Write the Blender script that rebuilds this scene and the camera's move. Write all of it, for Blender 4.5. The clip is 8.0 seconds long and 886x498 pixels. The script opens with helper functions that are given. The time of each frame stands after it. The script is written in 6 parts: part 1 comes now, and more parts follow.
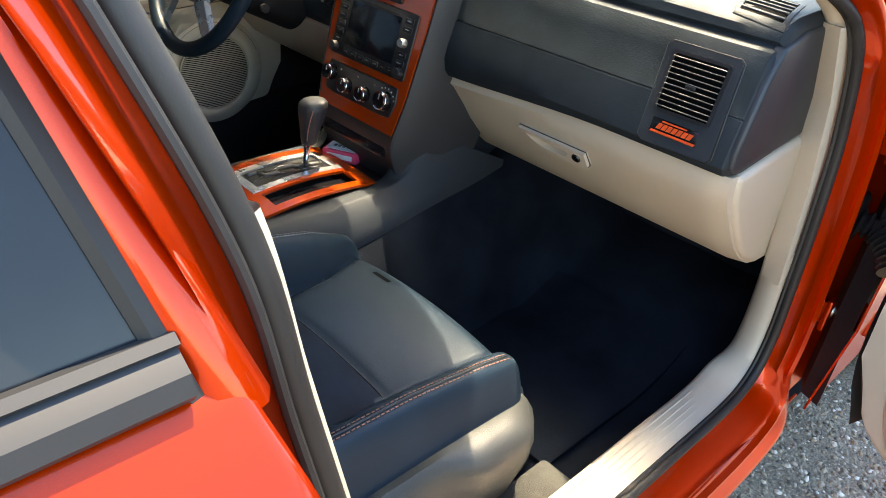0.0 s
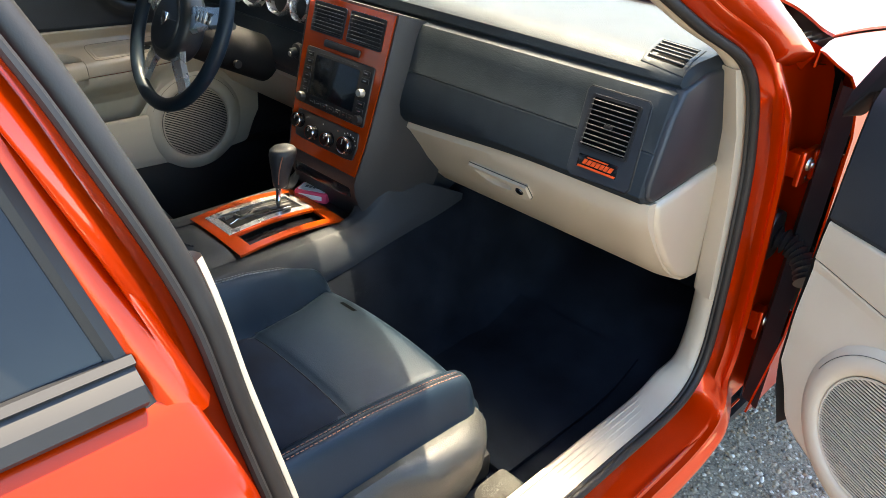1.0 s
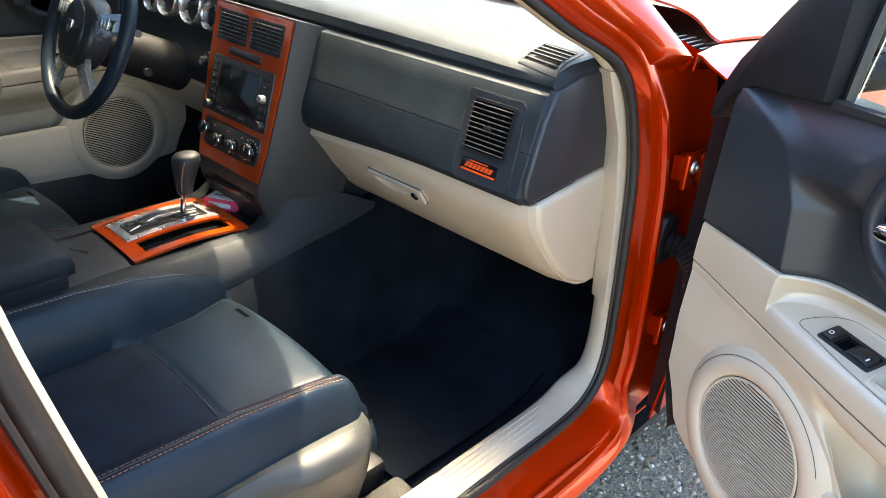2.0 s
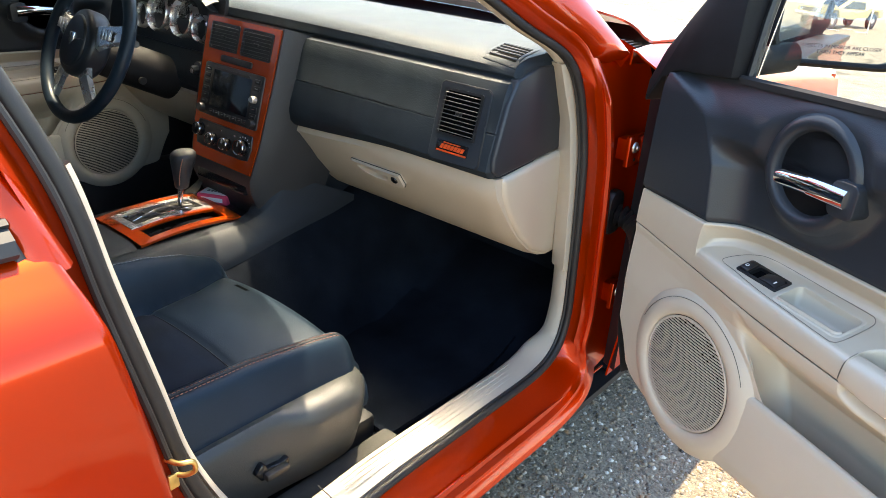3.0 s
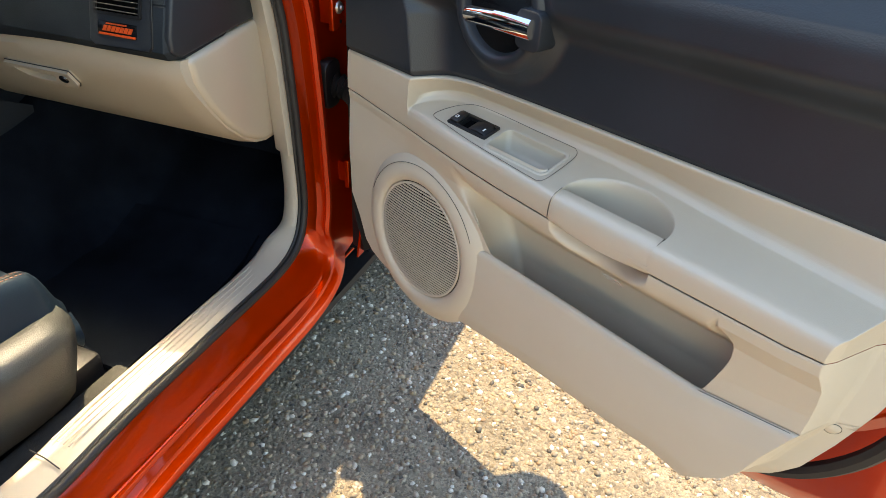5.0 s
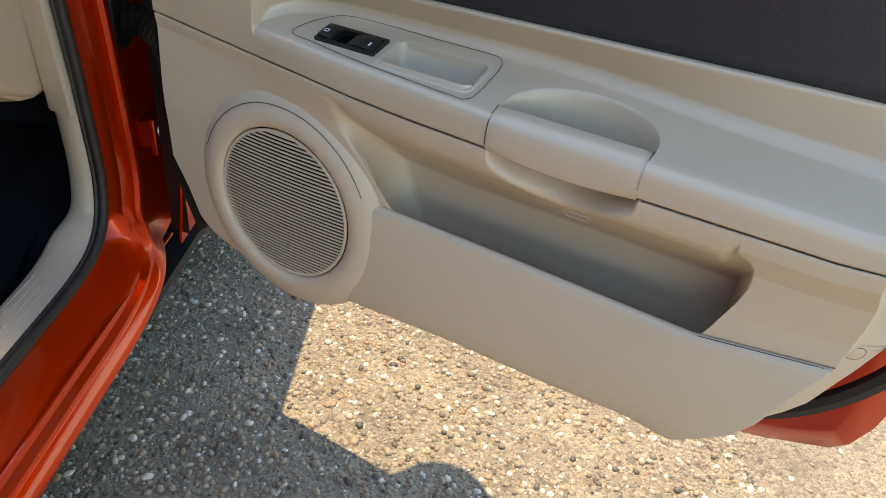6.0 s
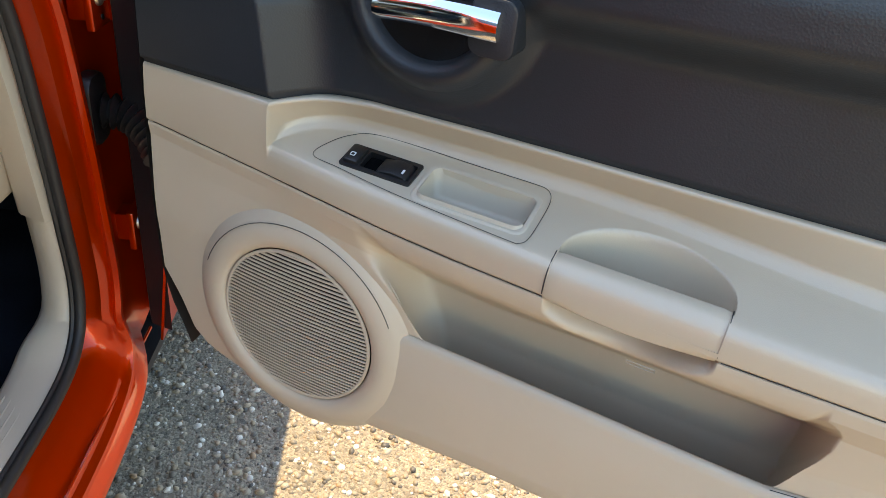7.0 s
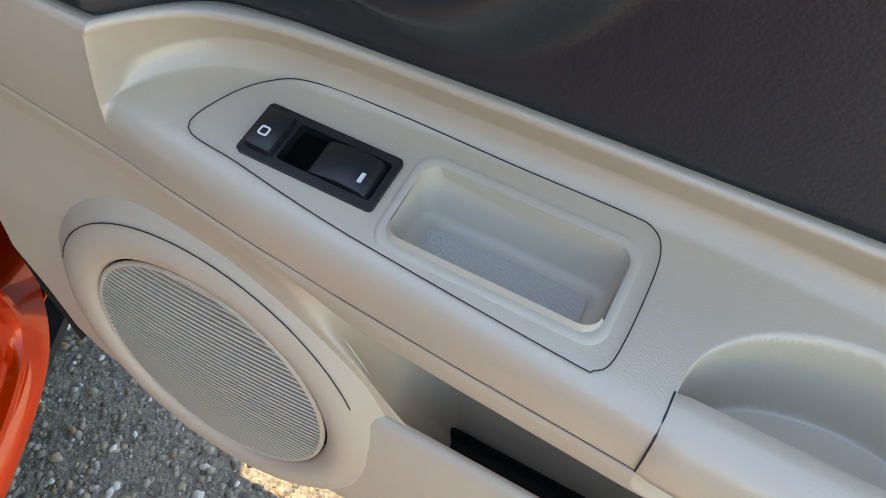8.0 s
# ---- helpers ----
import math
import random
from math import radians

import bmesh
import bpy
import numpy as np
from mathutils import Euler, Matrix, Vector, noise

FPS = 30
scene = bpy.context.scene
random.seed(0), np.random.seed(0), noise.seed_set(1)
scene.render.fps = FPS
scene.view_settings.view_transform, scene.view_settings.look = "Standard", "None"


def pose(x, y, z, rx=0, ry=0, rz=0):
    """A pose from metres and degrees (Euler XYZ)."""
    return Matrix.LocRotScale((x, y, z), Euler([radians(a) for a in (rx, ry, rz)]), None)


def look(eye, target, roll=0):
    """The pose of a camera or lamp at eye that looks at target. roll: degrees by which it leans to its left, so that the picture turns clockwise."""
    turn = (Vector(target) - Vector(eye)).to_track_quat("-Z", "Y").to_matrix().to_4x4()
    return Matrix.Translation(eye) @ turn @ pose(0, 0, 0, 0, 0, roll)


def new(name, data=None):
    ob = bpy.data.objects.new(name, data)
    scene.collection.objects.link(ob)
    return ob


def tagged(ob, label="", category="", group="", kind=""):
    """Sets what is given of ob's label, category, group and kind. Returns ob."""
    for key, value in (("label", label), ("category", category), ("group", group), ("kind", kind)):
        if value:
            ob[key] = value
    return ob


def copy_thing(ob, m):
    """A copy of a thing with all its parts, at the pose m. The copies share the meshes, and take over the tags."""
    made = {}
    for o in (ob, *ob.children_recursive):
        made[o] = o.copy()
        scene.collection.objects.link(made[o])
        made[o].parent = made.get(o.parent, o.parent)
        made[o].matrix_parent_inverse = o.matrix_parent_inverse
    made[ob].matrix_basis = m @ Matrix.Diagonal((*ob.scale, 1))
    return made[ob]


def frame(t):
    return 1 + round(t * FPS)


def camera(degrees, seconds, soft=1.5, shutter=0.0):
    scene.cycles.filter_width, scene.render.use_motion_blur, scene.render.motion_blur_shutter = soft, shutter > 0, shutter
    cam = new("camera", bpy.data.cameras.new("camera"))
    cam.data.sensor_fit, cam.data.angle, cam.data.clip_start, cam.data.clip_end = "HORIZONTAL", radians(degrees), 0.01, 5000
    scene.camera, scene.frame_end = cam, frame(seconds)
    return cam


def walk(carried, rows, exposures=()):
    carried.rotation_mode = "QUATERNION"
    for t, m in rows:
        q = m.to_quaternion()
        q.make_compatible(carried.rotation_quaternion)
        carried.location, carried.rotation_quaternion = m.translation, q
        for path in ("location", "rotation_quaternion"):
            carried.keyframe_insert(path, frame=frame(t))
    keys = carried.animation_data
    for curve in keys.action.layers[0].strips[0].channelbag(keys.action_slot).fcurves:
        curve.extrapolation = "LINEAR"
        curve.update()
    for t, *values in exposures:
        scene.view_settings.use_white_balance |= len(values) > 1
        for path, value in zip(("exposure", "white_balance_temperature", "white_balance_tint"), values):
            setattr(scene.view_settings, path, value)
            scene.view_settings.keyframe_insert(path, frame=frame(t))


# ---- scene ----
cam = camera(62.8, 8.0, soft=0.5)
PATH = [
    (0, (1.148, -1.215, 1.288), (-0.038, 0.015, 0.248), 5.7),
    (0.5, (1.232, -1.185, 1.337), (0.039, 0.053, 0.316), 3.8),
    (1, (1.275, -1.237, 1.363), (0.063, 0.019, 0.387), 3.3),
    (1.5, (1.338, -1.143, 1.354), (0.109, 0.134, 0.425), 3.8),
    (2, (1.404, -1.122, 1.338), (0.202, 0.186, 0.42), 3.8),
    (2.2, (1.435, -1.151, 1.328), (0.239, 0.173, 0.425), 3.6),
    (3.5, (1.566, -1.376, 1.315), (0.451, 0.069, 0.497), 4.0),
    (4, (1.609, -1.401, 1.316), (0.519, 0.048, 0.472), 3.5),
    (4.5, (1.622, -1.354, 1.3), (0.676, 0.153, 0.386), 2.5),
    (5, (1.582, -1.16, 1.252), (1.001, 0.429, 0.185), 2.7),
    (5.2, (1.555, -1.096, 1.235), (1.131, 0.498, 0.104), 3.3),
    (6.3, (1.342, -0.973, 1.066), (1.431, 0.725, 0.013), 6.8),
    (6.5, (1.32, -0.95, 1.081), (1.446, 0.766, 0.061), 7.4),
    (7, (1.274, -0.869, 1.164), (1.438, 0.816, 0.1), 7.6),
    (7.5, (1.282, -0.671, 1.137), (1.442, 0.827, -0.179), 7.7),
    (8, (1.303, -0.478, 1.082), (1.46, 0.873, -0.385), 9.1),
]
walk(cam, [(t, look(eye, target, roll)) for t, eye, target, roll in PATH], exposures=[(0.0, 2.90, 8200, 10), (1.0, 2.97, 8200, 10), (2.0, 3.03, 8100, 10), (3.5, 2.50, 8300, 10), (4.5, 2.40, 9000, 10), (5.0, 2.36, 9500, 10), (6.5, 1.88, 9000, 10), (7.0, 2.38, 9200, 10), (7.5, 2.26, 9000, 10), (8.0, 2.42, 8800, 10)])
# camera rows end above; world and sun
SUN_DIR = Vector((0.17, -0.30, -1.0)).normalized()
world = bpy.data.worlds.new("sky_world")
scene.world = world
world.use_nodes = True
wn = world.node_tree.nodes
sky = wn.new("ShaderNodeTexSky")
sky.sky_type, sky.sun_disc = "NISHITA", False
sky.sun_elevation = math.asin(-SUN_DIR.z)
sky.sun_rotation = math.atan2(-SUN_DIR.x, -SUN_DIR.y)
sky.air_density, sky.dust_density, sky.ozone_density = 1.0, 0.3, 2.0
hue = wn.new("ShaderNodeHueSaturation")
hue.inputs["Saturation"].default_value = 1.12
world.node_tree.links.new(sky.outputs[0], hue.inputs["Color"])
world.node_tree.links.new(hue.outputs["Color"], wn["Background"].inputs[0])
wn["Background"].inputs[1].default_value = 0.15
sun_data = bpy.data.lights.new("sun", "SUN")
sun_data.energy, sun_data.angle, sun_data.color = 2.1, radians(0.53), (1.0, 0.92, 0.78)
sun = new("sun", sun_data)
sun.matrix_world = look((0, 0, 30), Vector((0, 0, 30)) + SUN_DIR)


# ---- materials ----
def mat(name, col, rough=0.5, metal=0.0, var=0.15, scale=12.0, bump=0.0, bscale=300.0, coat=0.0, spec=0.5, fine=0.0, voro=False, aniso=0.0):
    """A surface with slow colour change, optional fine speckle and a fine relief."""
    m = bpy.data.materials.new(name)
    m.use_nodes = True
    n, l = m.node_tree.nodes, m.node_tree.links
    b = n["Principled BSDF"]
    tc = n.new("ShaderNodeTexCoord")
    b.inputs["Roughness"].default_value = rough
    b.inputs["Metallic"].default_value = metal
    b.inputs["Coat Weight"].default_value = coat
    b.inputs["Coat Roughness"].default_value = 0.03
    b.inputs["Specular IOR Level"].default_value = spec
    no = n.new("ShaderNodeTexNoise")
    no.inputs["Scale"].default_value, no.inputs["Detail"].default_value = scale, 4.0
    l.new(tc.outputs["Object"], no.inputs["Vector"])
    ramp = n.new("ShaderNodeValToRGB")
    c = Vector(col)
    lo, hi = c * (1 - var), c * (1 + var)
    ramp.color_ramp.elements[0].position, ramp.color_ramp.elements[1].position = 0.3, 0.7
    ramp.color_ramp.elements[0].color = (*lo, 1)
    ramp.color_ramp.elements[1].color = (*[min(v, 0.95) for v in hi], 1)
    l.new(no.outputs["Fac"], ramp.inputs["Fac"])
    out = ramp.outputs["Color"]
    if fine:
        sp = n.new("ShaderNodeTexNoise")
        sp.inputs["Scale"].default_value, sp.inputs["Detail"].default_value = bscale * 2.2, 2.0
        l.new(tc.outputs["Object"], sp.inputs["Vector"])
        mr = n.new("ShaderNodeMapRange")
        mr.inputs["From Min"].default_value, mr.inputs["From Max"].default_value = 0.3, 0.7
        mr.inputs["To Min"].default_value, mr.inputs["To Max"].default_value = 1 - fine, 1 + fine
        l.new(sp.outputs["Fac"], mr.inputs["Value"])
        mx = n.new("ShaderNodeVectorMath")
        mx.operation = "SCALE"
        l.new(out, mx.inputs[0])
        l.new(mr.outputs["Result"], mx.inputs["Scale"])
        out = mx.outputs["Vector"]
    l.new(out, b.inputs["Base Color"])
    rm = n.new("ShaderNodeMapRange")
    rm.inputs["To Min"].default_value, rm.inputs["To Max"].default_value = max(rough - 0.06, 0.02), min(rough + 0.08, 1.0)
    l.new(no.outputs["Fac"], rm.inputs["Value"])
    l.new(rm.outputs["Result"], b.inputs["Roughness"])
    if bump:
        if voro:
            bt = n.new("ShaderNodeTexVoronoi")
            bt.inputs["Scale"].default_value = bscale
            src = bt.outputs["Distance"]
        else:
            bt = n.new("ShaderNodeTexNoise")
            bt.inputs["Scale"].default_value, bt.inputs["Detail"].default_value = bscale, 3.0
            src = bt.outputs["Fac"]
        l.new(tc.outputs["Object"], bt.inputs["Vector"])
        bp = n.new("ShaderNodeBump")
        bp.inputs["Strength"].default_value, bp.inputs["Distance"].default_value = bump, 0.001
        l.new(src, bp.inputs["Height"])
        l.new(bp.outputs["Normal"], b.inputs["Normal"])
    return m


def glass_mat(name, col, rough=0.0):
    m = bpy.data.materials.new(name)
    m.use_nodes = True
    b = m.node_tree.nodes["Principled BSDF"]
    b.inputs["Base Color"].default_value = (*col, 1)
    b.inputs["Roughness"].default_value = rough
    b.inputs["Transmission Weight"].default_value = 1.0
    b.inputs["IOR"].default_value = 1.45
    return m


PAINT = mat("orange_red_paint", (0.49, 0.027, 0.0003), 0.37, 0.68, 0.05, 3, 0.0, coat=0.7, fine=0.12, bscale=900, spec=0.05)


def dusty_coat(m):
    """Dried water spots and dust that dull the clear coat in places."""
    n, l = m.node_tree.nodes, m.node_tree.links
    tc = n.new("ShaderNodeTexCoord")
    spots = n.new("ShaderNodeTexVoronoi")
    spots.inputs["Scale"].default_value = 140.0
    haze = n.new("ShaderNodeTexNoise")
    haze.inputs["Scale"].default_value, haze.inputs["Detail"].default_value = 7.0, 5.0
    for t in (spots, haze):
        l.new(tc.outputs["Object"], t.inputs["Vector"])
    a = n.new("ShaderNodeMapRange")
    a.inputs["From Min"].default_value, a.inputs["From Max"].default_value = 0.10, 0.30
    a.inputs["To Min"].default_value, a.inputs["To Max"].default_value = 0.10, 0.0
    l.new(spots.outputs["Distance"], a.inputs["Value"])
    b = n.new("ShaderNodeMapRange")
    b.inputs["From Min"].default_value, b.inputs["From Max"].default_value = 0.35, 0.70
    b.inputs["To Min"].default_value, b.inputs["To Max"].default_value = 0.02, 0.12
    l.new(haze.outputs["Fac"], b.inputs["Value"])
    add = n.new("ShaderNodeMath")
    l.new(a.outputs["Result"], add.inputs[0])
    l.new(b.outputs["Result"], add.inputs[1])
    l.new(add.outputs[0], n["Principled BSDF"].inputs["Coat Roughness"])


dusty_coat(PAINT)
PAINT_TRIM = mat("orange_trim_lacquer", (0.46, 0.046, 0.002), 0.22, 0.3, 0.06, 8, 0.0, coat=1.0, fine=0.08, bscale=800)
BEIGE = mat("beige_grained_plastic", (0.54, 0.435, 0.32), 0.31, 0, 0.03, 6, 0.10, 900, voro=True, spec=0.9)
BEIGE_SMOOTH = mat("beige_smooth_plastic", (0.56, 0.465, 0.355), 0.45, 0, 0.03, 8, 0.12, 900, spec=0.6)
BEIGE_TRAY = mat("beige_dotted_rubber", (0.47, 0.43, 0.37), 0.5, 0, 0.03, 8, 0.5, 620, voro=True)
SLATE = mat("charcoal_grained_vinyl", (0.019, 0.023, 0.028), 0.40, 0, 0.12, 6, 0.15, 520, voro=True)
SLATE_TOP = mat("charcoal_dash_pad", (0.017, 0.023, 0.028), 0.48, 0, 0.25, 14, 0.25, 420, voro=True, spec=0.20)
CONSOLE = mat("charcoal_satin_plastic", (0.018, 0.022, 0.027), 0.55, 0, 0.08, 8, 0.2, 520, voro=True, spec=0.24)
GREY_SIDE = mat("dark_taupe_plastic", (0.018, 0.019, 0.021), 0.5, 0, 0.06, 8, 0.25, 500, voro=True)
BLACK = mat("black_plastic", (0.012, 0.012, 0.013), 0.4, 0, 0.15, 20, 0.08, 700)
# near black: painted shade in vents, grille and switch well; also the tag's colour
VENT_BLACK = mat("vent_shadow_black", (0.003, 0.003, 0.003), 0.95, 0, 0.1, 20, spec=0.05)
GLOSS_BLACK = mat("gloss_black_plastic", (0.008, 0.008, 0.009), 0.15, 0, 0.1, 20)
RUBBER = mat("black_rubber", (0.018, 0.0155, 0.014), 0.55, 0, 0.2, 30, 0.1, 500)
LEATHER = mat("black_leather", (0.011, 0.0215, 0.033), 0.36, 0, 0.12, 9, 0.14, 520, voro=True, spec=0.24)
SUEDE = mat("dark_navy_suede", (0.008, 0.013, 0.023), 0.95, 0, 0.30, 16, 0.3, 900, spec=0.2)
CARPET = mat("black_carpet", (0.0080, 0.0105, 0.0150), 1.0, 0, 0.45, 7, 0.9, 700, spec=0.05, fine=0.6)
CARPET_GREY = mat("grey_carpet", (0.050, 0.050, 0.046), 1.0, 0, 0.3, 14, 0.9, 700, spec=0.05, fine=0.5)
SEAT_PLASTIC = mat("graphite_seat_plastic", (0.034, 0.036, 0.035), 0.42, 0, 0.06, 9, 0.3, 480, voro=True)
CHROME = mat("chrome", (0.80, 0.80, 0.81), 0.07, 1.0, 0.02, 20)
SILVER = mat("satin_silver", (0.62, 0.63, 0.64), 0.26, 0.8, 0.04, 20)
STEEL = mat("zinc_bolt", (0.52, 0.50, 0.45), 0.35, 0.9, 0.12, 60)
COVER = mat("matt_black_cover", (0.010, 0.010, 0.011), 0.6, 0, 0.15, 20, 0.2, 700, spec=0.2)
SATIN = mat("satin_black_trim", (0.020, 0.020, 0.021), 0.55, 0, 0.15, 20)
GOLD = mat("yellow_zinc_steel", (0.62, 0.44, 0.16), 0.3, 0.9, 0.15, 60)
THREAD = mat("orange_thread", (0.30, 0.12, 0.075), 0.8, 0, 0.1, 50)
THREAD_DARK = mat("grey_thread", (0.24, 0.24, 0.25), 0.8, 0, 0.1, 50)
ORANGE = mat("orange_print", (0.58, 0.065, 0.012), 0.4, 0, 0.03, 30)
WHITE_PRINT = mat("white_print", (0.75, 0.75, 0.75), 0.5, 0, 0.02, 30)
GREY_PRINT = mat("grey_print", (0.10, 0.10, 0.11), 0.5, 0, 0.02, 30)
PINK = mat("pink_red_card", (0.62, 0.05, 0.12), 0.4, 0, 0.04, 40)
RED_PLASTIC = mat("red_plastic", (0.6, 0.02, 0.015), 0.35, 0, 0.03, 40)
SCREEN = mat("dark_screen", (0.006, 0.008, 0.010), 0.12, 0, 0.05, 10)
HEADLINER = mat("grey_headliner", (0.10, 0.10, 0.105), 0.9, 0, 0.04, 10, 0.3, 500)
GLASS = glass_mat("clear_glass", (0.93, 0.97, 0.95))
TINT = glass_mat("dark_tinted_glass", (0.10, 0.11, 0.12))
MIRROR = mat("mirror_silver", (0.86, 0.88, 0.88), 0.01, 1.0, 0.0, 5)
MIRROR.node_tree.nodes["Principled BSDF"].inputs["Roughness"].default_value = 0.0
for lk in list(MIRROR.node_tree.links):
    if lk.to_socket.name == "Roughness":
        MIRROR.node_tree.links.remove(lk)
YELLOW = mat("yellow_truck_paint", (0.62, 0.44, 0.13), 0.4, 0.1, 0.06, 3, coat=0.5)
TYRE = mat("tyre_rubber", (0.02, 0.02, 0.02), 0.8, 0, 0.2, 10)


# ---- mesh helpers ----
def sm(a, b, x):
    t = min(max((x - a) / (b - a), 0.0), 1.0)
    return t * t * (3 - 2 * t)


def lerp(keys, x):
    """Smooth piecewise value through (x, value) keys."""
    if x <= keys[0][0]:
        return keys[0][1]
    for (x0, v0), (x1, v1) in zip(keys, keys[1:]):
        if x <= x1:
            t = (x - x0) / (x1 - x0)
            return v0 + (v1 - v0) * t
    return keys[-1][1]


def spline(pts, n, closed=False):
    """Points along a Catmull-Rom curve."""
    p = [Vector(q) for q in pts]
    out = []
    count = len(p) if closed else len(p) - 1
    for i in range(count):
        if closed:
            a, b, c, d = p[i - 1], p[i], p[(i + 1) % len(p)], p[(i + 2) % len(p)]
        else:
            a, b, c, d = p[max(i - 1, 0)], p[i], p[i + 1], p[min(i + 2, len(p) - 1)]
        for k in range(n):
            t = k / n
            out.append(0.5 * ((2 * b) + (c - a) * t + (2 * a - 5 * b + 4 * c - d) * t * t + (3 * b - a - 3 * c + d) * t ** 3))
    if not closed:
        out.append(p[-1])
    return out


class Shape:
    """Collects vertices and faces of one mesh."""

    def __init__(self):
        self.v, self.f = [], []

    def grid(self, rows, close_u=False, close_v=False, cap=False):
        o, nr, nc = len(self.v), len(rows), len(rows[0])
        for r in rows:
            self.v += [tuple(p) for p in r]
        for i in range(nr if close_v else nr - 1):
            for j in range(nc if close_u else nc - 1):
                a, b = o + i * nc + j, o + i * nc + (j + 1) % nc
                c, d = o + ((i + 1) % nr) * nc + (j + 1) % nc, o + ((i + 1) % nr) * nc + j
                self.f.append((a, b, c, d))
        if cap:
            self.f.append(tuple(o + j for j in range(nc))[::-1])
            self.f.append(tuple(o + (nr - 1) * nc + j for j in range(nc)))
        return self

    def tube(self, pts, r, seg=8, closed=False, flat=1.0):
        """A round bar along points; r a number or one for each point."""
        p = [Vector(q) for q in pts]
        rows, side = [], None
        for i, q in enumerate(p):
            a = p[i - 1] if (i or closed) else p[0]
            b = p[(i + 1) % len(p)] if (i < len(p) - 1 or closed) else p[-1]
            t = (b - a).normalized()
            if side is None:
                side = t.cross(Vector((0.31, 0.21, 0.93))).normalized()
            side = (side - t * side.dot(t)).normalized()
            up = t.cross(side)
            rad = r[i] if isinstance(r, (list, tuple)) else r
            rows.append([q + side * math.cos(2 * math.pi * k / seg) * rad + up * math.sin(2 * math.pi * k / seg) * rad * flat for k in range(seg)])
        return self.grid(rows, close_u=True, close_v=closed, cap=not closed)

    def box(self, x0, x1, y0, y1, z0, z1, b=0.0):
        """A box with chamfered edges."""
        bm = bmesh.new()
        bmesh.ops.create_cube(bm, size=1.0)
        for v in bm.verts:
            v.co = Vector(((x0 + x1) / 2 + v.co.x * (x1 - x0), (y0 + y1) / 2 + v.co.y * (y1 - y0), (z0 + z1) / 2 + v.co.z * (z1 - z0)))
        if b:
            bmesh.ops.bevel(bm, geom=bm.edges[:], offset=b, segments=2, affect="EDGES", profile=0.5)
        return self.take(bm)

    def prism(self, outline, h0, h1, plane="xz", b=0.0, seg=2):
        """An outline extruded between two heights of the third axis."""
        bm = bmesh.new()
        def put(p, h):
            return {"xz": (p[0], h, p[1]), "xy": (p[0], p[1], h), "yz": (h, p[0], p[1])}[plane]
        lo = [bm.verts.new(put(p, h0)) for p in outline]
        f = bm.faces.new(lo)
        r = bmesh.ops.extrude_face_region(bm, geom=[f])
        d = Vector(put((0, 0), h1)) - Vector(put((0, 0), h0))
        for g in r["geom"]:
            if isinstance(g, bmesh.types.BMVert):
                g.co += d
        bmesh.ops.recalc_face_normals(bm, faces=bm.faces[:])
        if b:
            bmesh.ops.bevel(bm, geom=[e for e in bm.edges if e.calc_face_angle(0) > 0.5], offset=b, segments=seg, affect="EDGES", profile=0.5)
        return self.take(bm)

    def plate(self, outline, holes, h0, h1):
        """A flat panel in x and z with openings right through it."""
        bm = bmesh.new()
        edges = []
        for ol in [outline] + holes:
            vs = [bm.verts.new((x, h1, z)) for x, z in ol]
            edges += [bm.edges.new((vs[i], vs[(i + 1) % len(vs)])) for i in range(len(vs))]
        r = bmesh.ops.triangle_fill(bm, use_beauty=True, use_dissolve=False, edges=edges)
        fs = [f for f in r["geom"] if isinstance(f, bmesh.types.BMFace)]
        e = bmesh.ops.extrude_face_region(bm, geom=fs)
        for v in e["geom"]:
            if isinstance(v, bmesh.types.BMVert):
                v.co.y = h0
        bmesh.ops.recalc_face_normals(bm, faces=bm.faces[:])
        return self.take(bm)

    def lathe(self, profile, seg=32, axis="y", at=(0, 0, 0), squash=1.0):
        """Turns (radius, height) pairs round an axis through at."""
        rows = []
        for r, h in profile:
            row = []
            for k in range(seg):
                a = 2 * math.pi * k / seg
                c, s = math.cos(a) * r, math.sin(a) * r * squash
                row.append({"y": (at[0] + c, at[1] + h, at[2] + s), "z": (at[0] + c, at[1] + s, at[2] + h), "x": (at[0] + h, at[1] + c, at[2] + s)}[axis])
            rows.append(row)
        return self.grid(rows, close_u=True, cap=True)

    def take(self, bm):
        o = len(self.v)
        bm.verts.index_update()
        self.v += [tuple(v.co) for v in bm.verts]
        self.f += [tuple(o + v.index for v in f.verts) for f in bm.faces]
        bm.free()
        return self

    def move(self, m):
        self.v = [tuple(m @ Vector(p)) for p in self.v]
        return self


MIRRORED = [False]


def part(name, shape, material, parent=None, label="", sharp=38, thick=0.0):
    """Links a shape as one mesh object under a thing or part."""
    me = bpy.data.meshes.new(name)
    v, f = shape.v, shape.f
    if MIRRORED[0]:
        v, f = [(x, -y, z) for x, y, z in v], [q[::-1] for q in f]
    me.from_pydata(v, [], f)
    bm = bmesh.new()
    bm.from_mesh(me)
    bmesh.ops.remove_doubles(bm, verts=bm.verts[:], dist=1e-6)
    bmesh.ops.recalc_face_normals(bm, faces=bm.faces[:])
    bm.to_mesh(me)
    bm.free()
    me.polygons.foreach_set("use_smooth", [True] * len(me.polygons))
    me.set_sharp_from_angle(angle=radians(sharp))
    me.materials.append(material)
    ob = new(name, me)
    if thick:
        s = ob.modifiers.new("thickness", "SOLIDIFY")
        s.thickness, s.offset = thick, 0.0
        ob.modifiers.new("edges", "EDGE_SPLIT").split_angle = radians(max(sharp, 40))
    if parent:
        ob.parent = parent
    if label:
        ob["label"] = label
    return ob


